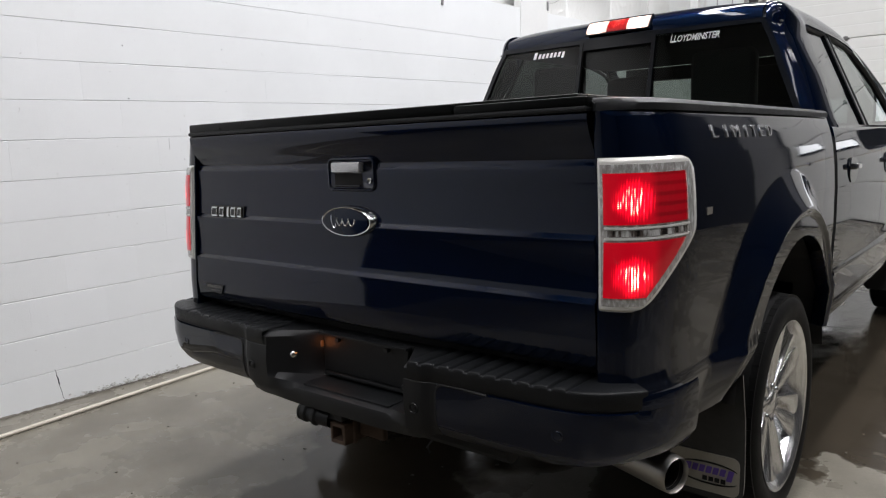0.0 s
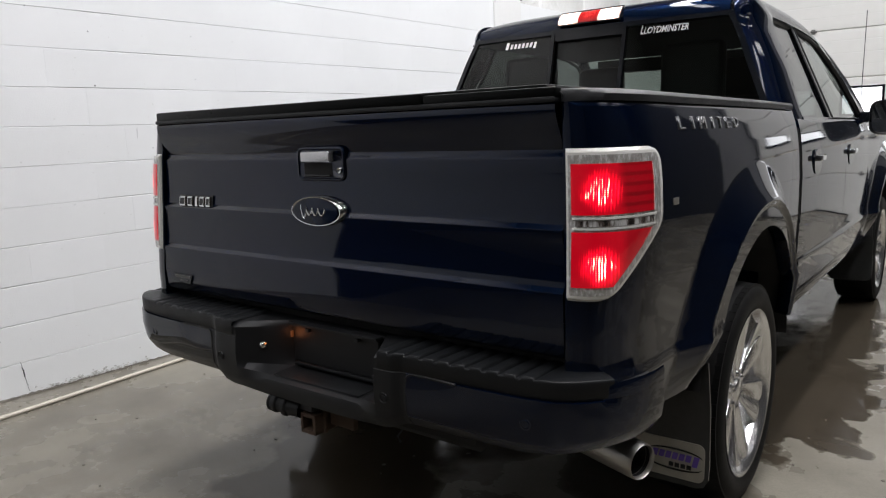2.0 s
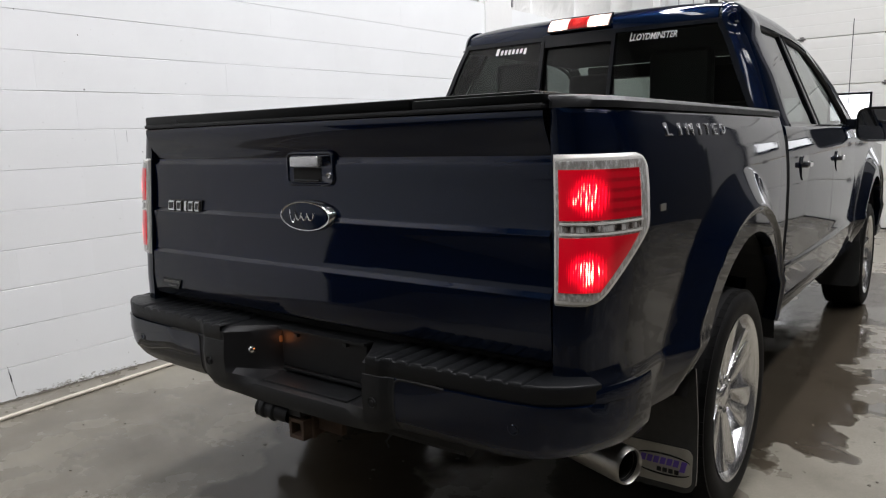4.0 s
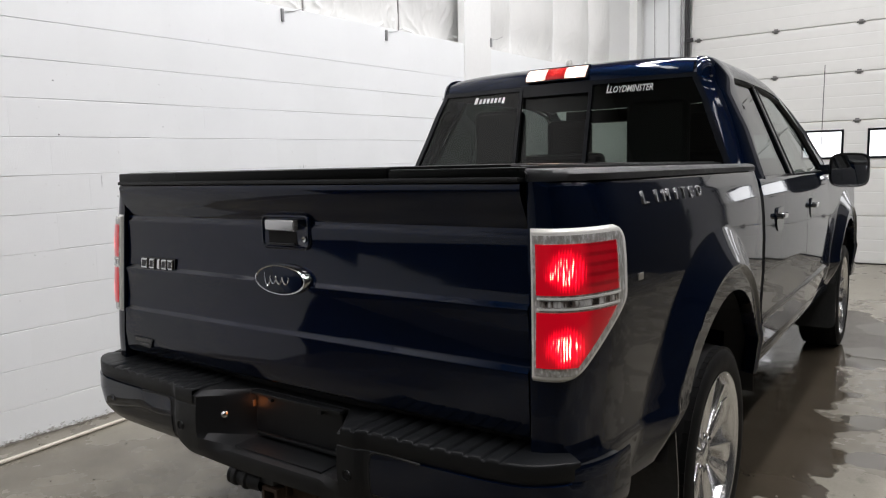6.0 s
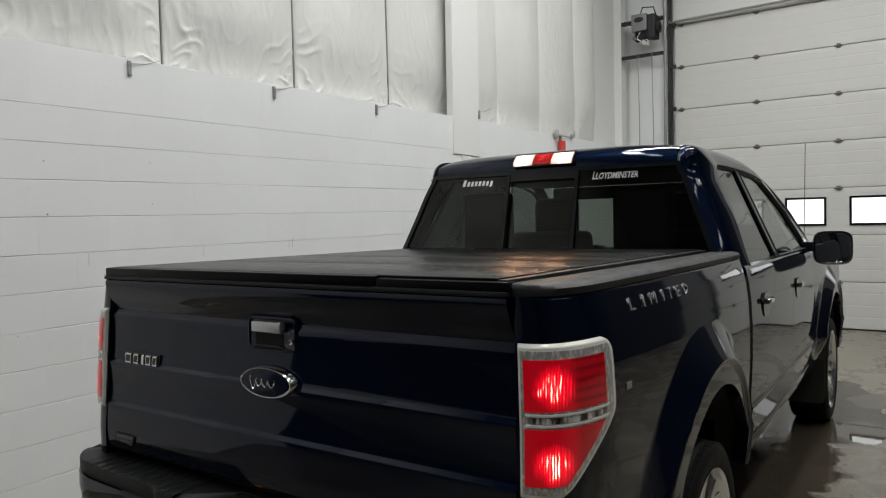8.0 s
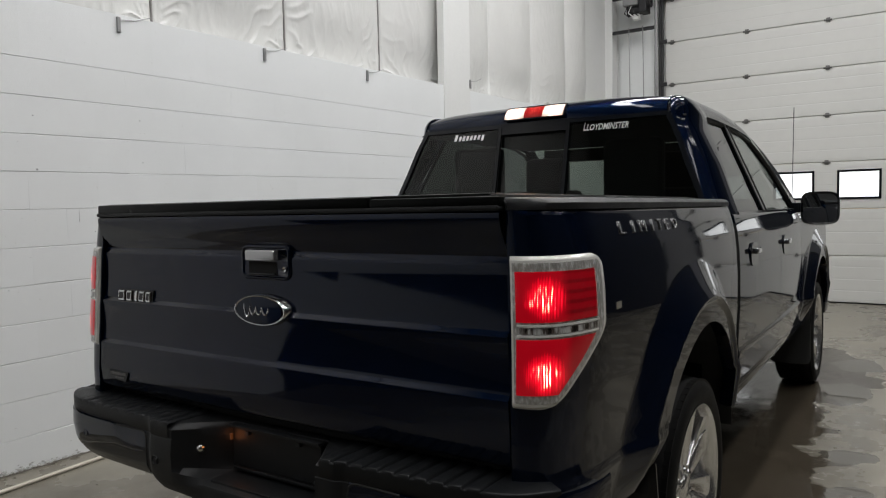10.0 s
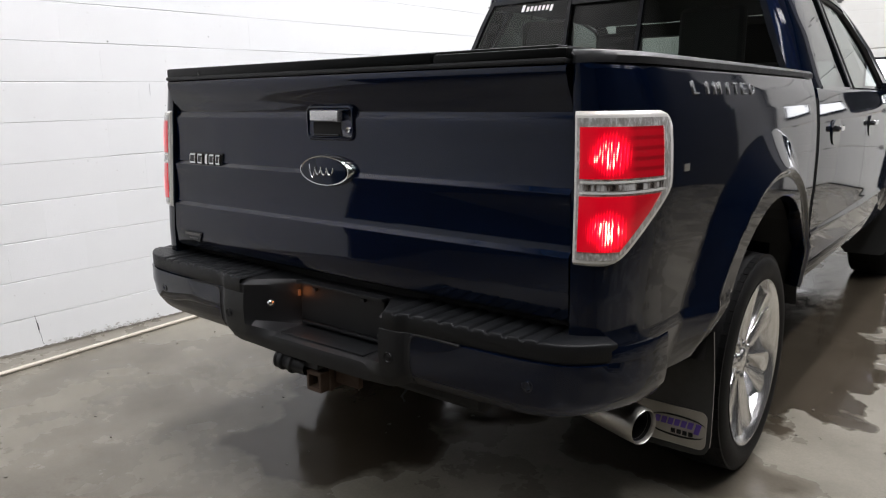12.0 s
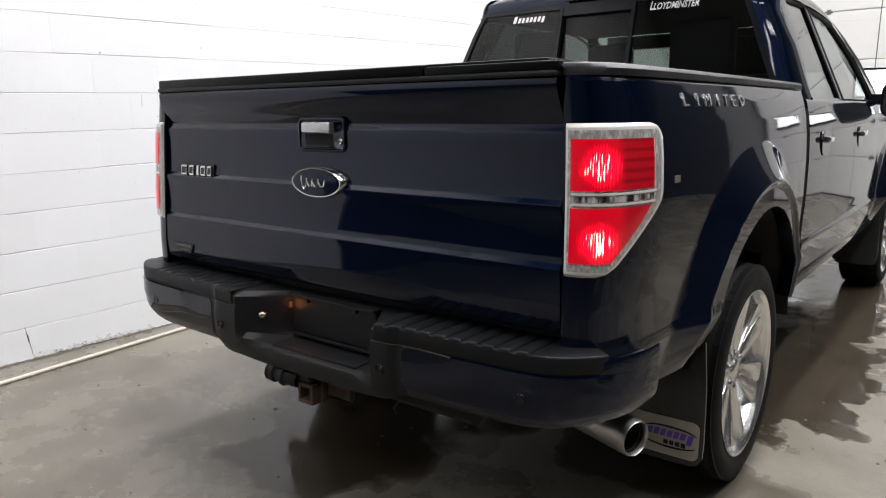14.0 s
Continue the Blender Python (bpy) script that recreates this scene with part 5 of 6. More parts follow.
part("glass_header", thicken(grid(rear_sheet(lambda z: -DIV, lambda z: DIV, ZG1 - 0.038, ZG1 + 0.004, 0.005), 10, 3), 0.01), GLOSSBLACK, truck)
for sx in (1, -1):
    part("glass_frit", thicken(grid(rear_sheet(lambda z: sx * (glass_edge(z) - 0.022), lambda z: sx * (glass_edge(z) + 0.004), ZG0, ZG1 + 0.006, 0.005), 3, 16), 0.008), GLOSSBLACK, truck)
part("glass_frit", thicken(grid(rear_sheet(lambda z: -glass_edge(z) - 0.004, lambda z: glass_edge(z) + 0.004, ZG1 - 0.004, ZG1 + 0.016, 0.005), 24, 3), 0.008), GLOSSBLACK, truck)
part("cab_back", thicken(grid(rear_sheet(lambda z: -0.87, lambda z: 0.87, 0.62, 1.37, 0.0), 16, 4), 0.02), PAINT, truck, smooth=True)


# roof and rear header
def roof_fn(u, v):
    a, b = lerp(-1, 1, u), lerp(-1, 1, v)
    rear = max(0.0, -b)
    x = a * 0.654
    z = 1.826 + 0.106 * ((1 - abs(a * 0.872) ** 4.4) * (1 - rear**8)) ** 0.34 - 0.05 * max(0, b) ** 3
    yb = lerp(1.845, 3.34, (b + 1) / 2) + 0.03 * (x / 0.82) ** 2 * (1 - (b + 1) / 2)
    return (CX + x, yb, z)


part("roof", thicken(grid(lambda u, v: roof_fn(u, v**1.6), 40, 40), 0.012), PAINT, truck, "navy cab roof", smooth=True, angle=60)
part("headliner", box(CX - 0.725, CX + 0.725, 1.90, 3.25, 1.802, 1.810), plain("headliner_cloth", (0.06, 0.06, 0.058), 0.9, grain=0.2), truck)
part("sun_visor", box(CX - 0.62, CX + 0.62, 3.26, 3.34, 1.715, 1.80, 0.01), SEAT, truck)
# high brake lamp with cargo lights
HZ0, HZ1 = 1.843, 1.905


def chm(x0, x1, out, z0=HZ0, z1=HZ1):
    return thicken(grid(lambda u, v: (CX + lerp(x0, x1, u), 1.824 + 0.03 * (lerp(x0, x1, u) / 0.5) ** 2 + 0.75 * (lerp(z0, z1, v) - HZ0) - out * math.sin(math.pi * v) ** 0.5, lerp(z0, z1, v)), 12, 9), 0.01)


brake = part("high_brake_lamp", chm(-0.166, 0.166, 0.006, HZ0 - 0.004, HZ1 + 0.004), GLOSSBLACK, truck, "lit high brake lamp between two cargo lights", smooth=True)
part("cargo_lens", chm(-0.16, -0.052, 0.014), CHMSL_WHITE, brake, "lit clear cargo light", smooth=True, angle=60)
part("cargo_lens", chm(0.052, 0.16, 0.014), CHMSL_WHITE, brake, "lit clear cargo light", smooth=True, angle=60)
part("brake_lens", chm(-0.05, 0.05, 0.014), CHMSL_RED, brake, "lit red brake lens", smooth=True, angle=60)

# the two cargo lights shine down on the bed cover
for x in (-0.106, 0.106):
    cl = bpy.data.lights.new("cargo", "AREA")
    cl.shape, cl.size, cl.size_y, cl.energy, cl.color = "RECTANGLE", 0.10, 0.045, 0.8, (1.0, 0.48, 0.22)
    co = new("cargo_light", cl)
    co.matrix_world = ASKEW @ pose(CX + x, 1.80, 1.865, 65, 0, 180)

# windscreen, bonnet, nose
def screen(u, v):
    x = lerp(-1, 1, u) * lerp(0.84, 0.70, v)
    return (CX + x, lerp(4.12, 3.32, v) - 0.16 * (x / 0.8) ** 2 + 0.06, lerp(1.33, 1.815, v))


part("windscreen", grid(screen, 16, 10), CLEARGLASS, truck, "clear windscreen", smooth=True)
part("bonnet", thicken(grid(lambda u, v: (CX + lerp(-0.87, 0.87, u), lerp(4.02, 5.45, v), 1.315 + 0.045 * (1 - (2 * u - 1) ** 4) - 0.13 * v**2), 20, 14), 0.02), PAINT, truck, "navy bonnet", smooth=True)
part("nose", box(CX - 0.90, CX + 0.90, 5.30, 5.50, 0.70, 1.16, 0.05, 3), GLOSSBLACK, truck, "dark grille and nose", smooth=True)
part("front_bumper", box(CX - 0.98, CX + 0.98, 5.35, 5.66, 0.45, 0.72, 0.06, 3), PAINT, truck, "navy front bumper", smooth=True)
part("antenna", tube([(CX + 0.838, 4.40, 1.27), (CX + 0.845, 4.42, 2.10)], 0.0028, 6), DARKMETAL, truck, "thin whip aerial")

# cabin
part("cabin_floor", box(CX - 0.85, CX + 0.85, 1.88, 4.0, 0.72, 0.78), DARK, truck)
part("dashboard", box(CX - 0.82, CX + 0.82, 3.65, 4.05, 1.0, 1.30, 0.05, 3), SEAT, truck, smooth=True)


def seat_back(x, y, w, h0, h1, lean):
    b = box(-w / 2, w / 2, -0.06, 0.07, h0, h1, 0.05, 3)
    bmesh.ops.transform(b, matrix=pose(CX + x, y, 0, lean, 0, 0), verts=b.verts)
    return b


for x, w in ((-0.44, 0.46), (0.0, 0.36), (0.44, 0.46)):
    part("rear_seat", seat_back(x, 2.10, w, 0.85, 1.40, 8), SEAT, truck, "dark leather rear seat", smooth=True)
for x in (-0.44, 0.44):
    part("head_restraint", box(CX + x - 0.15, CX + x + 0.15, 2.0, 2.09, 1.40, 1.73, 0.045, 3), SEAT, truck, smooth=True)
for x in (-0.40, 0.40):
    part("front_seat", seat_back(x, 3.00, 0.54, 0.85, 1.52, 10), SEAT, truck, "dark leather front seat", smooth=True)
    part("head_restraint", box(CX + x - 0.15, CX + x + 0.15, 2.80, 2.90, 1.46, 1.715, 0.06, 4), SEAT, truck, smooth=True)
part("steering_wheel", tube([(CX - 0.40 + 0.19 * math.cos(k / 24 * 2 * math.pi), 3.55 - 0.06 * math.sin(k / 24 * 2 * math.pi), 1.20 + 0.18 * math.sin(k / 24 * 2 * math.pi)) for k in range(25)], 0.015, 8, cap=False), SEAT, truck)

# white words and bars on the rear glass
def on_rear(x0, z0, kx):
    def f(a, b, q):
        x, z = x0 + a * kx, z0 + b
        return Vector((CX + x, ry(x, z) - 0.006 - abs(q), z))

    return f


wl = words("LLOYDMINSTER", 0.030 / 0.72, 0.0004, 1.0, 0.25, 0.0011)
for v in wl.verts:
    if v.co.x < 0.0232:
        v.co.y *= 1.35
wl_w = max(v.co.x for v in wl.verts)
place = on_rear(0.262, 1.760, 0.222 / wl_w)
for v in wl.verts:
    v.co = place(v.co.x, v.co.y, v.co.z)
part("window_letters", wl, WHITEDECAL, truck, "white window lettering")
place2 = on_rear(-0.476, 1.757, 1.0)
bars = bmesh.new()
for k in range(8):
    w, h = (0.022, 0.034) if k == 0 else (0.018, 0.024)
    x = 0.0 if k == 0 else 0.006 + 0.0235 * k
    z = -0.006 if k == 7 else 0.0
    lean = 0.25
    o = [(x, z), (x + w * 0.8, z), (x + w * 0.8 + lean * h, h), (x + lean * h, h)]
    b = bmesh.new()
    vv = [b.verts.new(place2(p, q, 0)) for p, q in o]
    ww = [b.verts.new(place2(p, q, 0.0008)) for p, q in o]
    b.faces.new(ww)
    for i in range(4):
        b.faces.new((vv[i], vv[(i + 1) % 4], ww[(i + 1) % 4], ww[i]))
    merge(bars, b)
part("window_bars", bars, WHITEDECAL, truck, "white window bars")


# ---------------------------------------------------------------- fittings along the walls
rng = random.Random(4)


def ridge(x):
    """Sharp folds: narrow crests with rounded hollows between them."""
    f = abs((x % 1.0) * 2 - 1)
    return f ** 4.0


def insulation(x, y0, y1, z0, z1, bulge, seed, fold, nu=96, nv=150):
    """A vinyl faced batt that bellies out between its battens, creased in arcs round its lower corners."""
    wide = y1 - y0

    def f(u, v):
        vv = v**2.0
        y, z = lerp(y0, y1, u), lerp(z0, z1, vv)
        up = z - z0
        belly = (math.sin(math.pi * u) ** 0.55) * (0.45 + 0.55 * smooth01(up / 0.5)) * smooth01((up + 0.10) / 0.16)
        w = 0.0
        for k, cu in enumerate((0.0, 1.0)):
            dy = abs(u - cu) * wide
            r = math.hypot(dy, (up - 0.02) * 0.8)
            ang = math.atan2(up, dy + 1e-6)
            wob = noise.noise((ang * 1.6 + seed * 3 + k * 7, r * 2.5, seed))
            amp = math.exp(-((r / (0.36 + 0.12 * noise.noise((seed, k, 3)))) ** 2)) * (0.35 + 0.65 * max(0.0, noise.noise((ang * 2.2 + seed, r * 6, k * 3.0)) + 0.55))
            w += amp * ridge(r * 7.5 + 1.9 * wob + seed * 0.37) * 0.036
        # drag lines slanting down from the battens
        q = (u - 0.5) * wide
        s1 = noise.noise((q * 5 + up * 2.2 * (1 if q < 0 else -1) + seed, up * 0.9, seed * 2))
        drag = max(0.0, 1 - abs(s1) * 5.5) ** 2 * 0.0055 * (0.4 + 0.6 * math.exp(-up / 0.9))
        s2 = noise.noise((y * 9 + seed, up * 3.5, seed * 5))
        soft = noise.noise((y * 1.6 + seed, z * 0.8, seed)) * 0.028 + noise.noise((y * 4 + z * 2, z * 2.0 - y * 2, seed)) * 0.006
        fine = max(0.0, 1 - abs(s2) * 5) ** 2 * 0.005
        hem = math.sin(math.pi * u) ** 0.35
        foot = z0 + (0.010 * noise.noise((y * 7, seed, 1.0)) if v == 0 else 0)
        return (x + bulge * belly + (w * fold + drag * fold + fine * fold + soft) * hem, y, z if v > 0 else foot)

    return grid(f, nu, nv)


def foot_seam(panel, nv=150):
    """The dirty seam where a panel's foot meets the ledge."""
    foot = [panel.data.vertices[i].co + Vector((0.002, 0, 0.001)) for i in range(0, len(panel.data.vertices), nv * 3)]
    part("foot_seam", tube(foot, 0.003, 5), FOAM, panel, "dirty grey seam")


UP_X = WALL_X - 0.235
bays = [(-3.20, -2.02), (-2.02, -0.82), (-0.82, 0.38), (0.38, 1.576), (1.576, 2.781), (2.781, 3.99), (3.99, 5.12)]
for k, (a, b) in enumerate(bays):
    ip = part("insulation_panel", insulation(UP_X, a + 0.005, b - 0.005, LEDGE + 0.005, CEILING - 0.01, 0.11, k * 3.1 + 1, 1.0), VINYL, None, smooth=True, angle=80, m=CLIMB)
    tagged(ip, "wrinkled white vinyl insulation panel above the block ledge", "insulation", "insulation panels above the ledge")
    foot_seam(ip)
    # the batten's grey puts the seam's shadow line into its colour
    bt = part("batten", box(UP_X, UP_X + 0.014, b - 0.006, b + 0.006, LEDGE + 0.002, CEILING - 0.005, 0.004), SEAM, m=CLIMB)
    tagged(bt, "narrow batten between insulation panels, coloured grey as a shadow line", "batten", "battens between insulation panels")
pleats = [(5.22, 6.06), (6.06, 7.16), (7.16, 8.24), (8.24, 8.96)]
for k, (a, b) in enumerate(pleats):
    ip = part("insulation_panel", insulation(UP_X - 0.02, a + 0.006, b - 0.006, LEDGE + 0.012 + 0.012 * k, CEILING - 0.01, 0.12, k * 2.3 + 40, 0.5), VINYL, None, smooth=True, angle=80, m=CLIMB)
    tagged(ip, "white vinyl insulation panel with vertical pleats", "insulation", "insulation panels above the ledge")
    foot_seam(ip)

col = part("steel_column", box(WALL_X - 0.07, WALL_X + 0.012, 4.70, 5.20, 2.28, CEILING - 0.002, 0.006), WHITEPAINT)
tagged(col, "white boxed steel column above the block wall", "column", kind="structure")
part("column_foot", box(WALL_X - 0.2, WALL_X + 0.006, 4.86, 5.06, 1.2, 2.278, 0.004), WHITEPAINT, col)
col2 = part("corner_column", box(-2.73, -2.57, BACK_Y - 0.16, BACK_Y + 0.05, 0.0, CEILING - 0.002, 0.006), WHITEPAINT)
tagged(col2, "white steel column in the corner", "column", kind="structure")
part("column_edge", box(-2.80, -2.735, BACK_Y - 0.1, BACK_Y + 0.05, 2.7, CEILING - 0.003), GALV, col2)
end_pad = part("insulation_panel", grid(lambda u, v: (lerp(-2.55, -1.90, u), BACK_Y + 0.10 - 0.04 * math.sin(math.pi * u) ** 0.6 - 0.014 * noise.noise((u * 3, v * 7, 3)) - 0.016 * ridge(v * 9 + 1.2 * noise.noise((u * 2.5, v * 5, 9))) * max(0.0, noise.noise((u * 2, v * 12, 5)) + 0.2), lerp(0.05, CEILING, v)), 20, 50), BLOCK, None, smooth=True)
tagged(end_pad, "white vinyl insulation beside the overhead door", "insulation", "insulation panels above the ledge")

# capping of the ledge
cap = part("wall_ledge", box(WALL_X - 0.245, WALL_X - 0.010, FRONT_Y, 4.69, LEDGE - 0.003, LEDGE + 0.001), WHITEPAINT, m=CLIMB)
tagged(cap, "white ledge on top of the block wall", "ledge", kind="structure")
cap2 = part("wall_ledge", box(WALL_X - 0.245, WALL_X - 0.010, 5.21, BACK_Y - 0.2, LEDGE - 0.003, LEDGE + 0.001), WHITEPAINT, m=CLIMB)
tagged(cap2, "white ledge on top of the block wall", "ledge", kind="structure")


def wire_bracket():
    e = empty("wall_bracket", "small grey steel bracket with a tie wire on the block wall", "bracket", "brackets along the ledge")
    part("clip", box(-0.002, 0.014, -0.011, 0.011, -0.062, 0.03, 0.003), GALV, e)
    part("tie_wire", tube([(0.012, 0.0, 0.012), (0.0, 0.12, 0.03), (0.0, 0.24, 0.075)], 0.0026, 6), GALV, e)
    return e


wb = wire_bracket()
wb.matrix_world = pose(WALL_X, 1.15, 2.563)
for y in (2.31, 3.49, -0.03, -1.2):
    copy_thing(wb, pose(WALL_X, y, 2.549 + 0.0125 * y))

copy_thing(wb, pose(WALL_X + 0.013, 5.19, 2.745))

# drain hose lying by the wall, and the gritty strip behind it
hose = part("floor_pipe", tube([(-2.03 - 0.1 * (k / 20) * 4.2, -1.6 + 4.3 * k / 20, 0.012) for k in range(21)], 0.011, 12), PVC, None, smooth=True)
tagged(hose, "cream plastic pipe lying on the floor by the wall", "pipe")
strip = bmesh.new()
sv = [[strip.verts.new((WALL_X - 0.004 + lerp(0, 0.016 + 0.016 * noise.noise((k * 0.37, 0, 2)), j / 4), -3.0 + 9.0 * k / 480, 0.003 + (0.009 + 0.012 * noise.noise((k * 0.9, j, 7))) * (1 - j / 4) ** 1.5)) for j in range(5)] for k in range(481)]
for a, b in zip(sv, sv[1:]):
    for j in range(4):
        strip.faces.new((a[j], b[j], b[j + 1], a[j + 1]))
tagged(part("wall_base_grit", strip, FOAM, None), "gritty grey filler along the foot of the wall", "filler", kind="stuff")

# paint flaking off the wall's foot
flakes = bmesh.new()
chip = random.Random(33)
for k in range(150):
    y, z = chip.triangular(0.12, 0.85, 0.42), 0.006 + abs(chip.gauss(0, 0.012))
    w = chip.uniform(0.004, 0.013)
    ring = [flakes.verts.new((WALL_X + 0.0005 + chip.uniform(0.0, 0.003), y + w * math.cos(a) * chip.uniform(0.6, 1.2), z + 0.45 * w * math.sin(a) * chip.uniform(0.6, 1.2))) for a in (0.3, 1.4, 2.5, 3.6, 5.0)]
    tip_v = flakes.verts.new((WALL_X + 0.006, y, z))
    for a, b in zip(ring, ring[1:] + ring[:1]):
        flakes.faces.new((a, b, tip_v))
tagged(part("paint_flakes", flakes, GREYCAST, None), "dirty flaking paint along the foot of the block wall", "flakes", kind="stuff")

# crumbs and flakes lying on the concrete
crumbs = bmesh.new()
for k in range(70):
    cx_, cy_ = (rng.uniform(-2.4, 0.2), rng.uniform(-0.6, 1.6)) if k < 34 else (rng.uniform(-2.40, -2.2), rng.uniform(-1.0, 3.0)) if k < 52 else (rng.uniform(1.05, 1.9), rng.uniform(0.8, 2.2))
    sz = rng.uniform(0.004, 0.011)
    merge(crumbs, prism([(sz * rng.uniform(0.5, 1.2) * math.cos(a0), sz * rng.uniform(0.3, 0.9) * math.sin(a0)) for a0 in (0.2, 1.4, 2.7, 3.6, 5.1)], lambda a, b, q: (a, b, q), 0.003), pose(cx_, cy_, 0.0005, 0, 0, rng.uniform(0, 360)))
tagged(part("floor_crumbs", crumbs, FOAM, None), "small dark crumbs and flakes on the concrete floor", "debris", kind="stuff")

# door operator in the corner
op = empty("door_operator", "grey door operator with dark gearbox beside the overhead door", "door operator")
OY = BACK_Y - 0.30
opx, opz = -2.12, 4.50
part("rail", box(-2.56, -1.86, OY + 0.12, OY + 0.17, 4.66, 4.72, 0.004), DARKMETAL, op)
part("rail", box(-2.56, -1.86, OY + 0.12, OY + 0.17, 4.13, 4.18, 0.004), DARKMETAL, op)
part("cabinet", box(opx - 0.19, opx + 0.05, OY - 0.12, OY + 0.14, opz - 0.02, opz + 0.24, 0.02, 3), GALV, op, "light grey motor cabinet", smooth=True)
part("cabinet_label", prism([(0.075 * math.cos(2 * math.pi * k / 24), 0.04 * math.sin(2 * math.pi * k / 24)) for k in range(24)], lambda a, b, q: (opx - 0.07 + a, OY - 0.123 + q, opz + 0.15 + b), 0.004), DARKMETAL, op)
part("gearbox", box(opx + 0.055, opx + 0.17, OY - 0.10, OY + 0.14, opz - 0.14, opz + 0.22, 0.015, 2), DARKMETAL, op, "black gearbox")
part("chain_wheel", revolve([(-0.02, 0.03), (-0.02, 0.09), (0.02, 0.09), (0.02, 0.03)], 24), DARKMETAL, op, m=pose(opx + 0.20, OY, opz + 0.02))
part("motor", tube([(opx - 0.14, OY, opz - 0.09), (opx + 0.05, OY, opz - 0.09)], 0.07, 16), DARKMETAL, op)
part("junction_box", box(opx - 0.02, opx + 0.06, OY - 0.11, OY, opz - 0.24, opz - 0.16, 0.006), WHITEPAINT, op)
for k, dx in enumerate((-0.12, -0.06, 0.02)):
    part("loop_cable", tube([(opx + dx, OY - 0.09, opz - 0.03), (opx + dx - 0.03, OY - 0.14, opz - 0.14), (opx + dx + 0.04, OY - 0.12, opz - 0.2)], 0.009, 8), WHITEPAINT if k == 1 else DARKMETAL, op)
part("feed_cable", tube([(opx - 0.1, OY, opz + 0.22), (opx - 0.05, OY, opz + 0.36), (opx + 0.12, OY, opz + 0.34), (opx + 0.16, OY, opz + 0.22)], 0.010, 8), DARKMETAL, op)
for dx, z0 in ((-0.17, 1.2), (0.05, 1.5)):
    cb = part("hanging_cable", tube([(opx + dx, OY + 0.12, 4.2), (opx + dx + 0.01, OY + 0.14, 3.0), (opx + dx, OY + 0.14, z0)], 0.007, 6), GALV)
    tagged(cb, "thin grey cable hanging below the door operator", "cable")
hose2 = part("door_conduit", tube([(-1.93, OY + 0.1, CEILING - 0.02), (-1.86, OY + 0.05, 5.05), (-1.84, OY + 0.05, 4.7), (-1.85, OY + 0.06, 2.0), (-1.85, OY + 0.06, 0.1)], 0.022, 10), GALV, None, smooth=True)
tagged(hose2, "grey conduit running down beside the door track", "conduit")
# lift cable and top track
tk = part("top_track", tube([(-1.80, BACK_Y - 0.12, 4.60), (1.0, BACK_Y - 0.14, 4.64), (DOOR_X1 + 0.3, BACK_Y - 0.12, 4.60)], 0.018, 8), GALV)
tagged(tk, "grey lift shaft above the overhead door", "shaft")

# dark strip standing for the dirt line and foot shadow of one panel
gap = part("gap_strip", tube([(UP_X + 0.075 + 0.02 * math.sin(math.pi * k / 24), 0.32 + 1.05 * k / 24, LEDGE + 0.005) for k in range(25)], 0.0045, 6), DARKMETAL, m=CLIMB)
tagged(gap, "dark strip for dirt and shadow under a vinyl insulation panel", "gap", kind="structure")

# valve with a red tag on the ledge
vz, vy = 2.57, 7.19
valve = empty("wall_valve", "small steel valve with red handle on the block ledge", "valve")
part("pipe", tube([(WALL_X + 0.02, vy, vz - 0.1), (WALL_X + 0.02, vy, vz + 0.12)], 0.018, 10), GALV, valve)
part("knob", revolve([(-0.03, 0.01), (-0.02, 0.05), (0.02, 0.05), (0.03, 0.01)], 20), GREYCAST, valve, m=pose(WALL_X + 0.03, vy - 0.15, vz + 0.13))
part("knob", revolve([(-0.03, 0.01), (-0.02, 0.05), (0.02, 0.05), (0.03, 0.01)], 20), GREYCAST, valve, m=pose(WALL_X + 0.03, vy + 0.35, vz + 0.16))
part("red_handle", box(WALL_X + 0.02, WALL_X + 0.06, vy - 0.07, vy + 0.07, vz - 0.11, vz + 0.05, 0.008), REDPLASTIC, valve)
part("branch", tube([(WALL_X + 0.04, vy - 0.16, vz + 0.12), (WALL_X + 0.04, vy + 0.2, vz + 0.12)], 0.012, 8), GREYCAST, valve)

# small dark spots and a crack in the block paint
marks = bmesh.new()
for y, z, s in ((0.63, 1.655, 0.006), (0.62, 1.95, 0.005), (1.28, 1.72, 0.004), (1.27, 1.98, 0.004), (0.30, 2.05, 0.004), (0.95, 1.30, 0.004), (0.45, 1.0, 0.003)):
    merge(marks, revolve([(0.0, 0.0001), (0.0005, s * 0.75)], 10), pose(WALL_X + 0.001, y, z))
for y, z in ((0.857, 1.395), (1.653, 1.412), (2.425, 1.44), (2.46, 1.445)):
    merge(marks, tube([(WALL_X - 0.0006, y, z - 0.035), (WALL_X - 0.0006, y + 0.001, z + 0.03)], 0.0014, 5))
rough_line = random.Random(21)
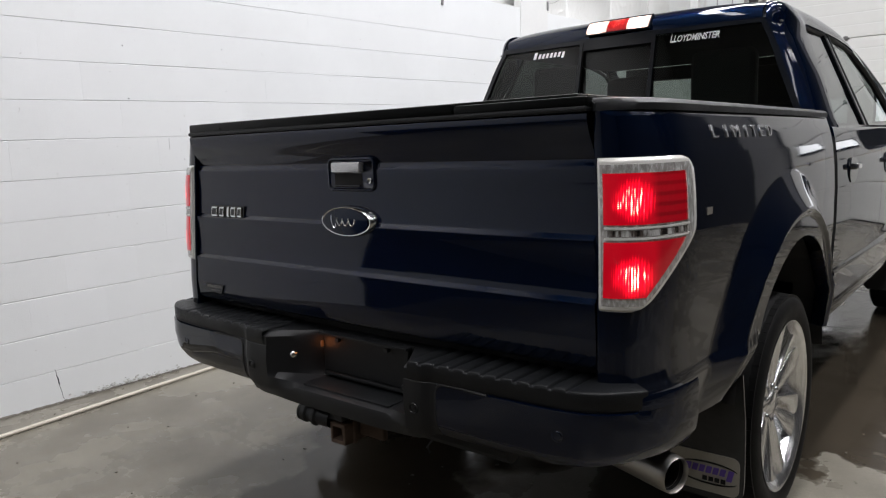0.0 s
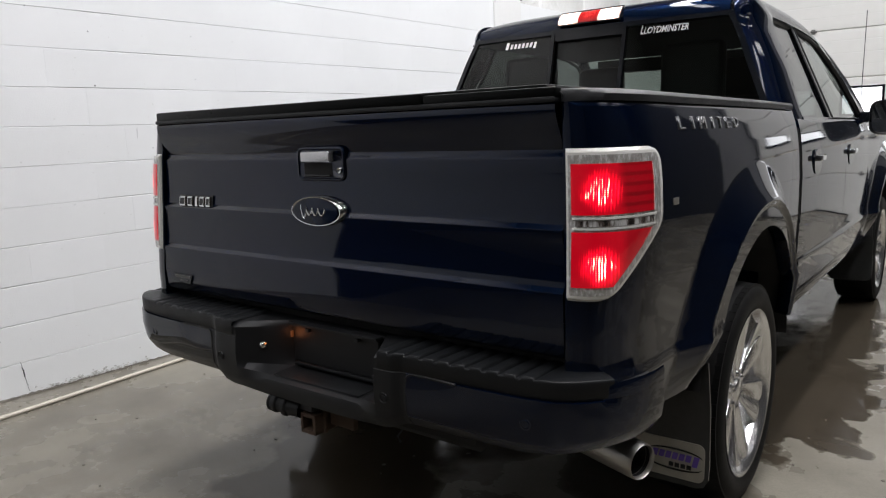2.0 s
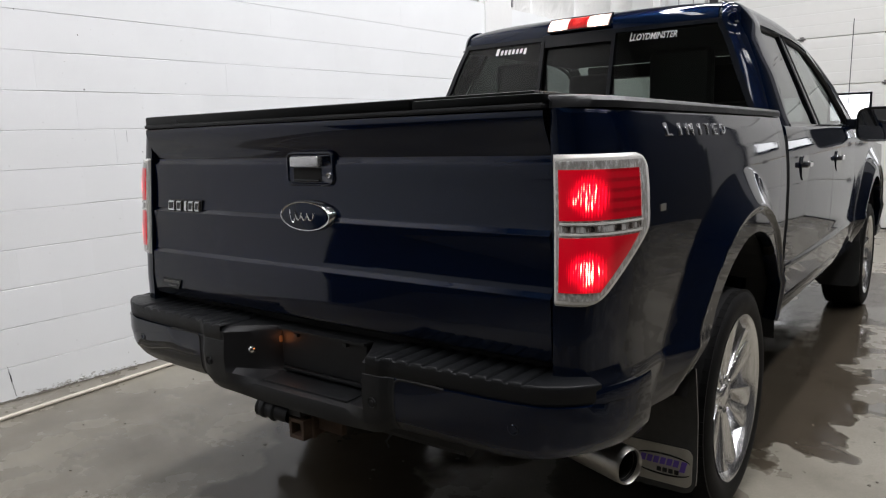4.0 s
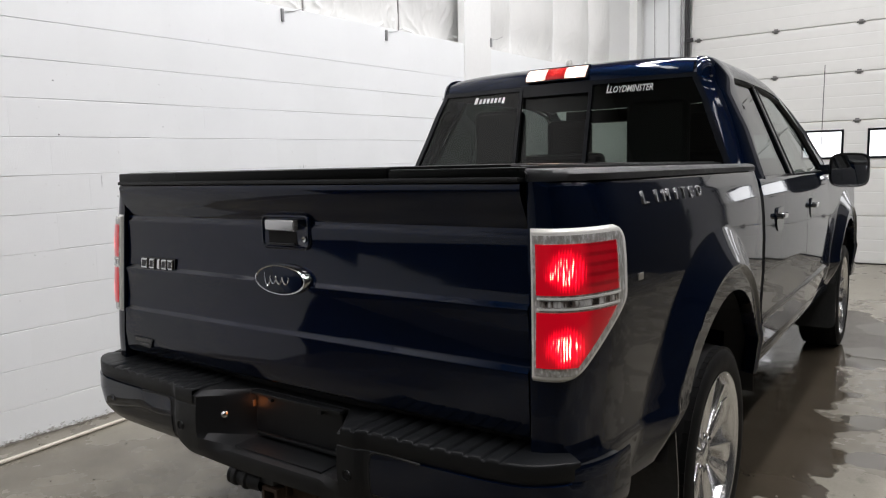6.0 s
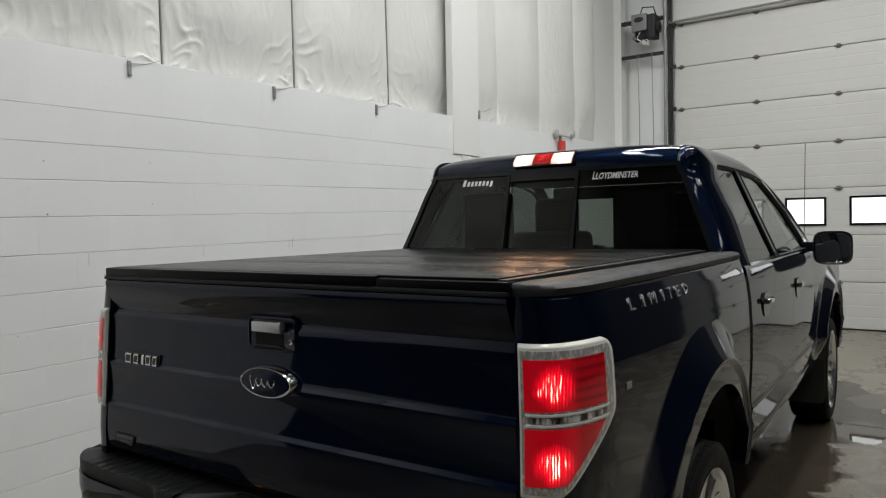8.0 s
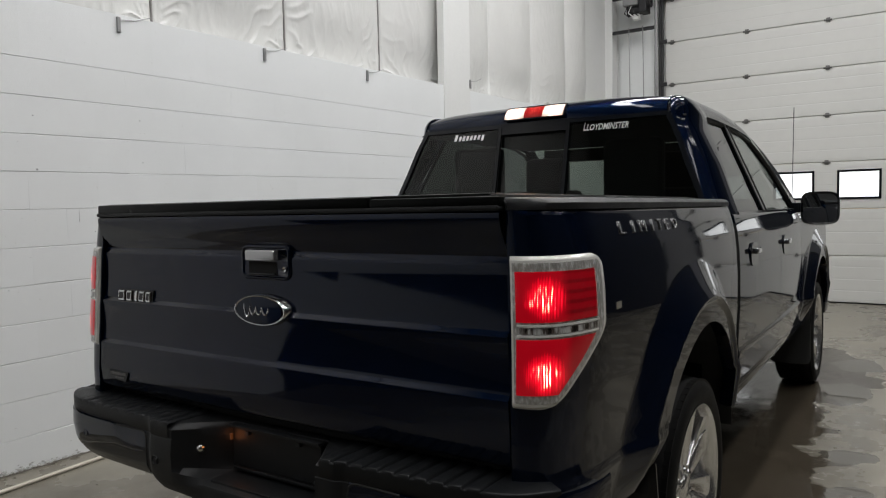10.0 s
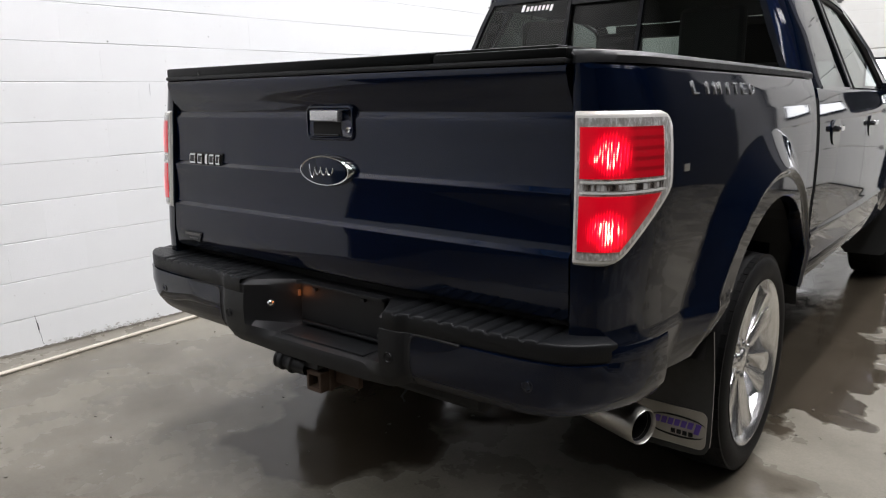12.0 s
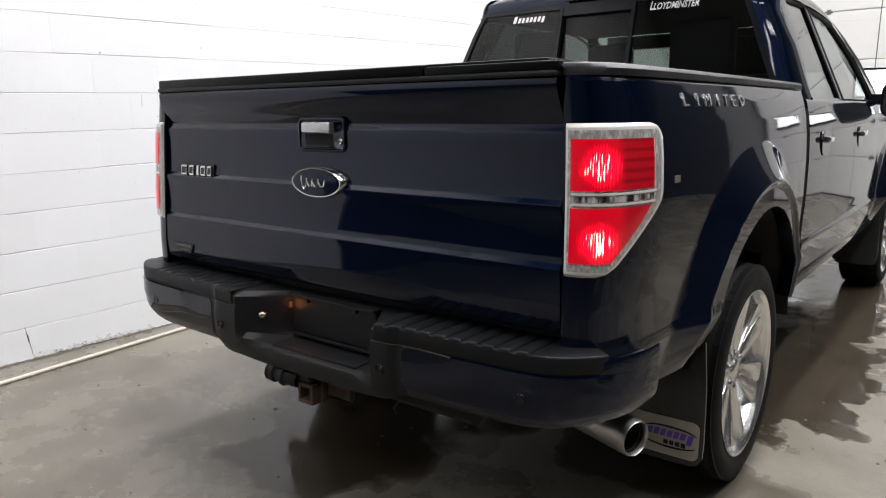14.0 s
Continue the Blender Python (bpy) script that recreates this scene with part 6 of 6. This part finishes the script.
crk = [(0.076 + 0.03 * k / 18 + rough_line.uniform(-0.0022, 0.0022), lerp(0.190, 0.018, k / 18)) for k in range(19)]
merge(marks, tube([(WALL_X + 0.0002, a, b) for a, b in crk], 0.0010, 5))
merge(marks, tube([(WALL_X + 0.0002, a, b) for a, b in crk[3:6]], 0.0022, 5))
merge(marks, tube([(WALL_X + 0.0002, a, b) for a, b in crk[5:10]], 0.0032, 5))
tagged(part("wall_marks", marks, DARKMETAL, None), "small dark nail holes and a crack in white paint", "marks", kind="stuff")


# ---------------------------------------------------------------- blocks of the left wall
def block_shape(high=COURSE, d=0.0042):
    """A block face: soft chamfers along its bed joints, upright joints filled with paint."""
    return prism([(-0.018, 0.0), (-d, 0.0007), (0.0, d), (0.0, high - d), (-d, high - 0.0007), (-0.018, high)], lambda a, b, q: (a, q, b), BLOCK_LEN - 0.0001)


def block_mesh(high=COURSE, d=0.0042):
    b = block_shape(high, d)
    me = bpy.data.meshes.new("block")
    bmesh.ops.recalc_face_normals(b, faces=b.faces)
    b.to_mesh(me)
    b.free()
    me.materials.append(BLOCK)
    return me


COURSES, Z_OFF = 11, -0.022
BEAM = LEDGE + 0.0005 - (COURSES * COURSE + Z_OFF)
full = [block_mesh(COURSE, d) for d in (0.0044, 0.0032, 0.0022, 0.0014)]
beam_face = block_mesh(BEAM, 0.002)
rest = bmesh.new()
near = 0
for c in range(COURSES + 1):
    y = FRONT_Y + (BLOCK_LEN / 2 if c % 2 else 0.0)
    while y < BACK_Y - 0.2:
        jut = rng.uniform(-0.00025, 0.00025)
        at = Matrix.Translation((WALL_X + jut, y, c * COURSE + Z_OFF))
        if -0.9 < y < 5.6 and near < 300:
            ob = new("block", full[rng.choice((0, 0, 1, 1, 2, 3)) if y < 1.6 else rng.choice((0, 1, 2, 3, 3))] if c < COURSES else beam_face)
            ob.parent = wall_left
            ob.matrix_local = at
            near += 1
        else:
            merge(rest, block_shape(COURSE if c < COURSES else BEAM, 0.002), at)
        y += BLOCK_LEN
rest_ob = part("blocks", rest, BLOCK, wall_left, "white painted blocks")
rest_ob["kind"] = "stuff"
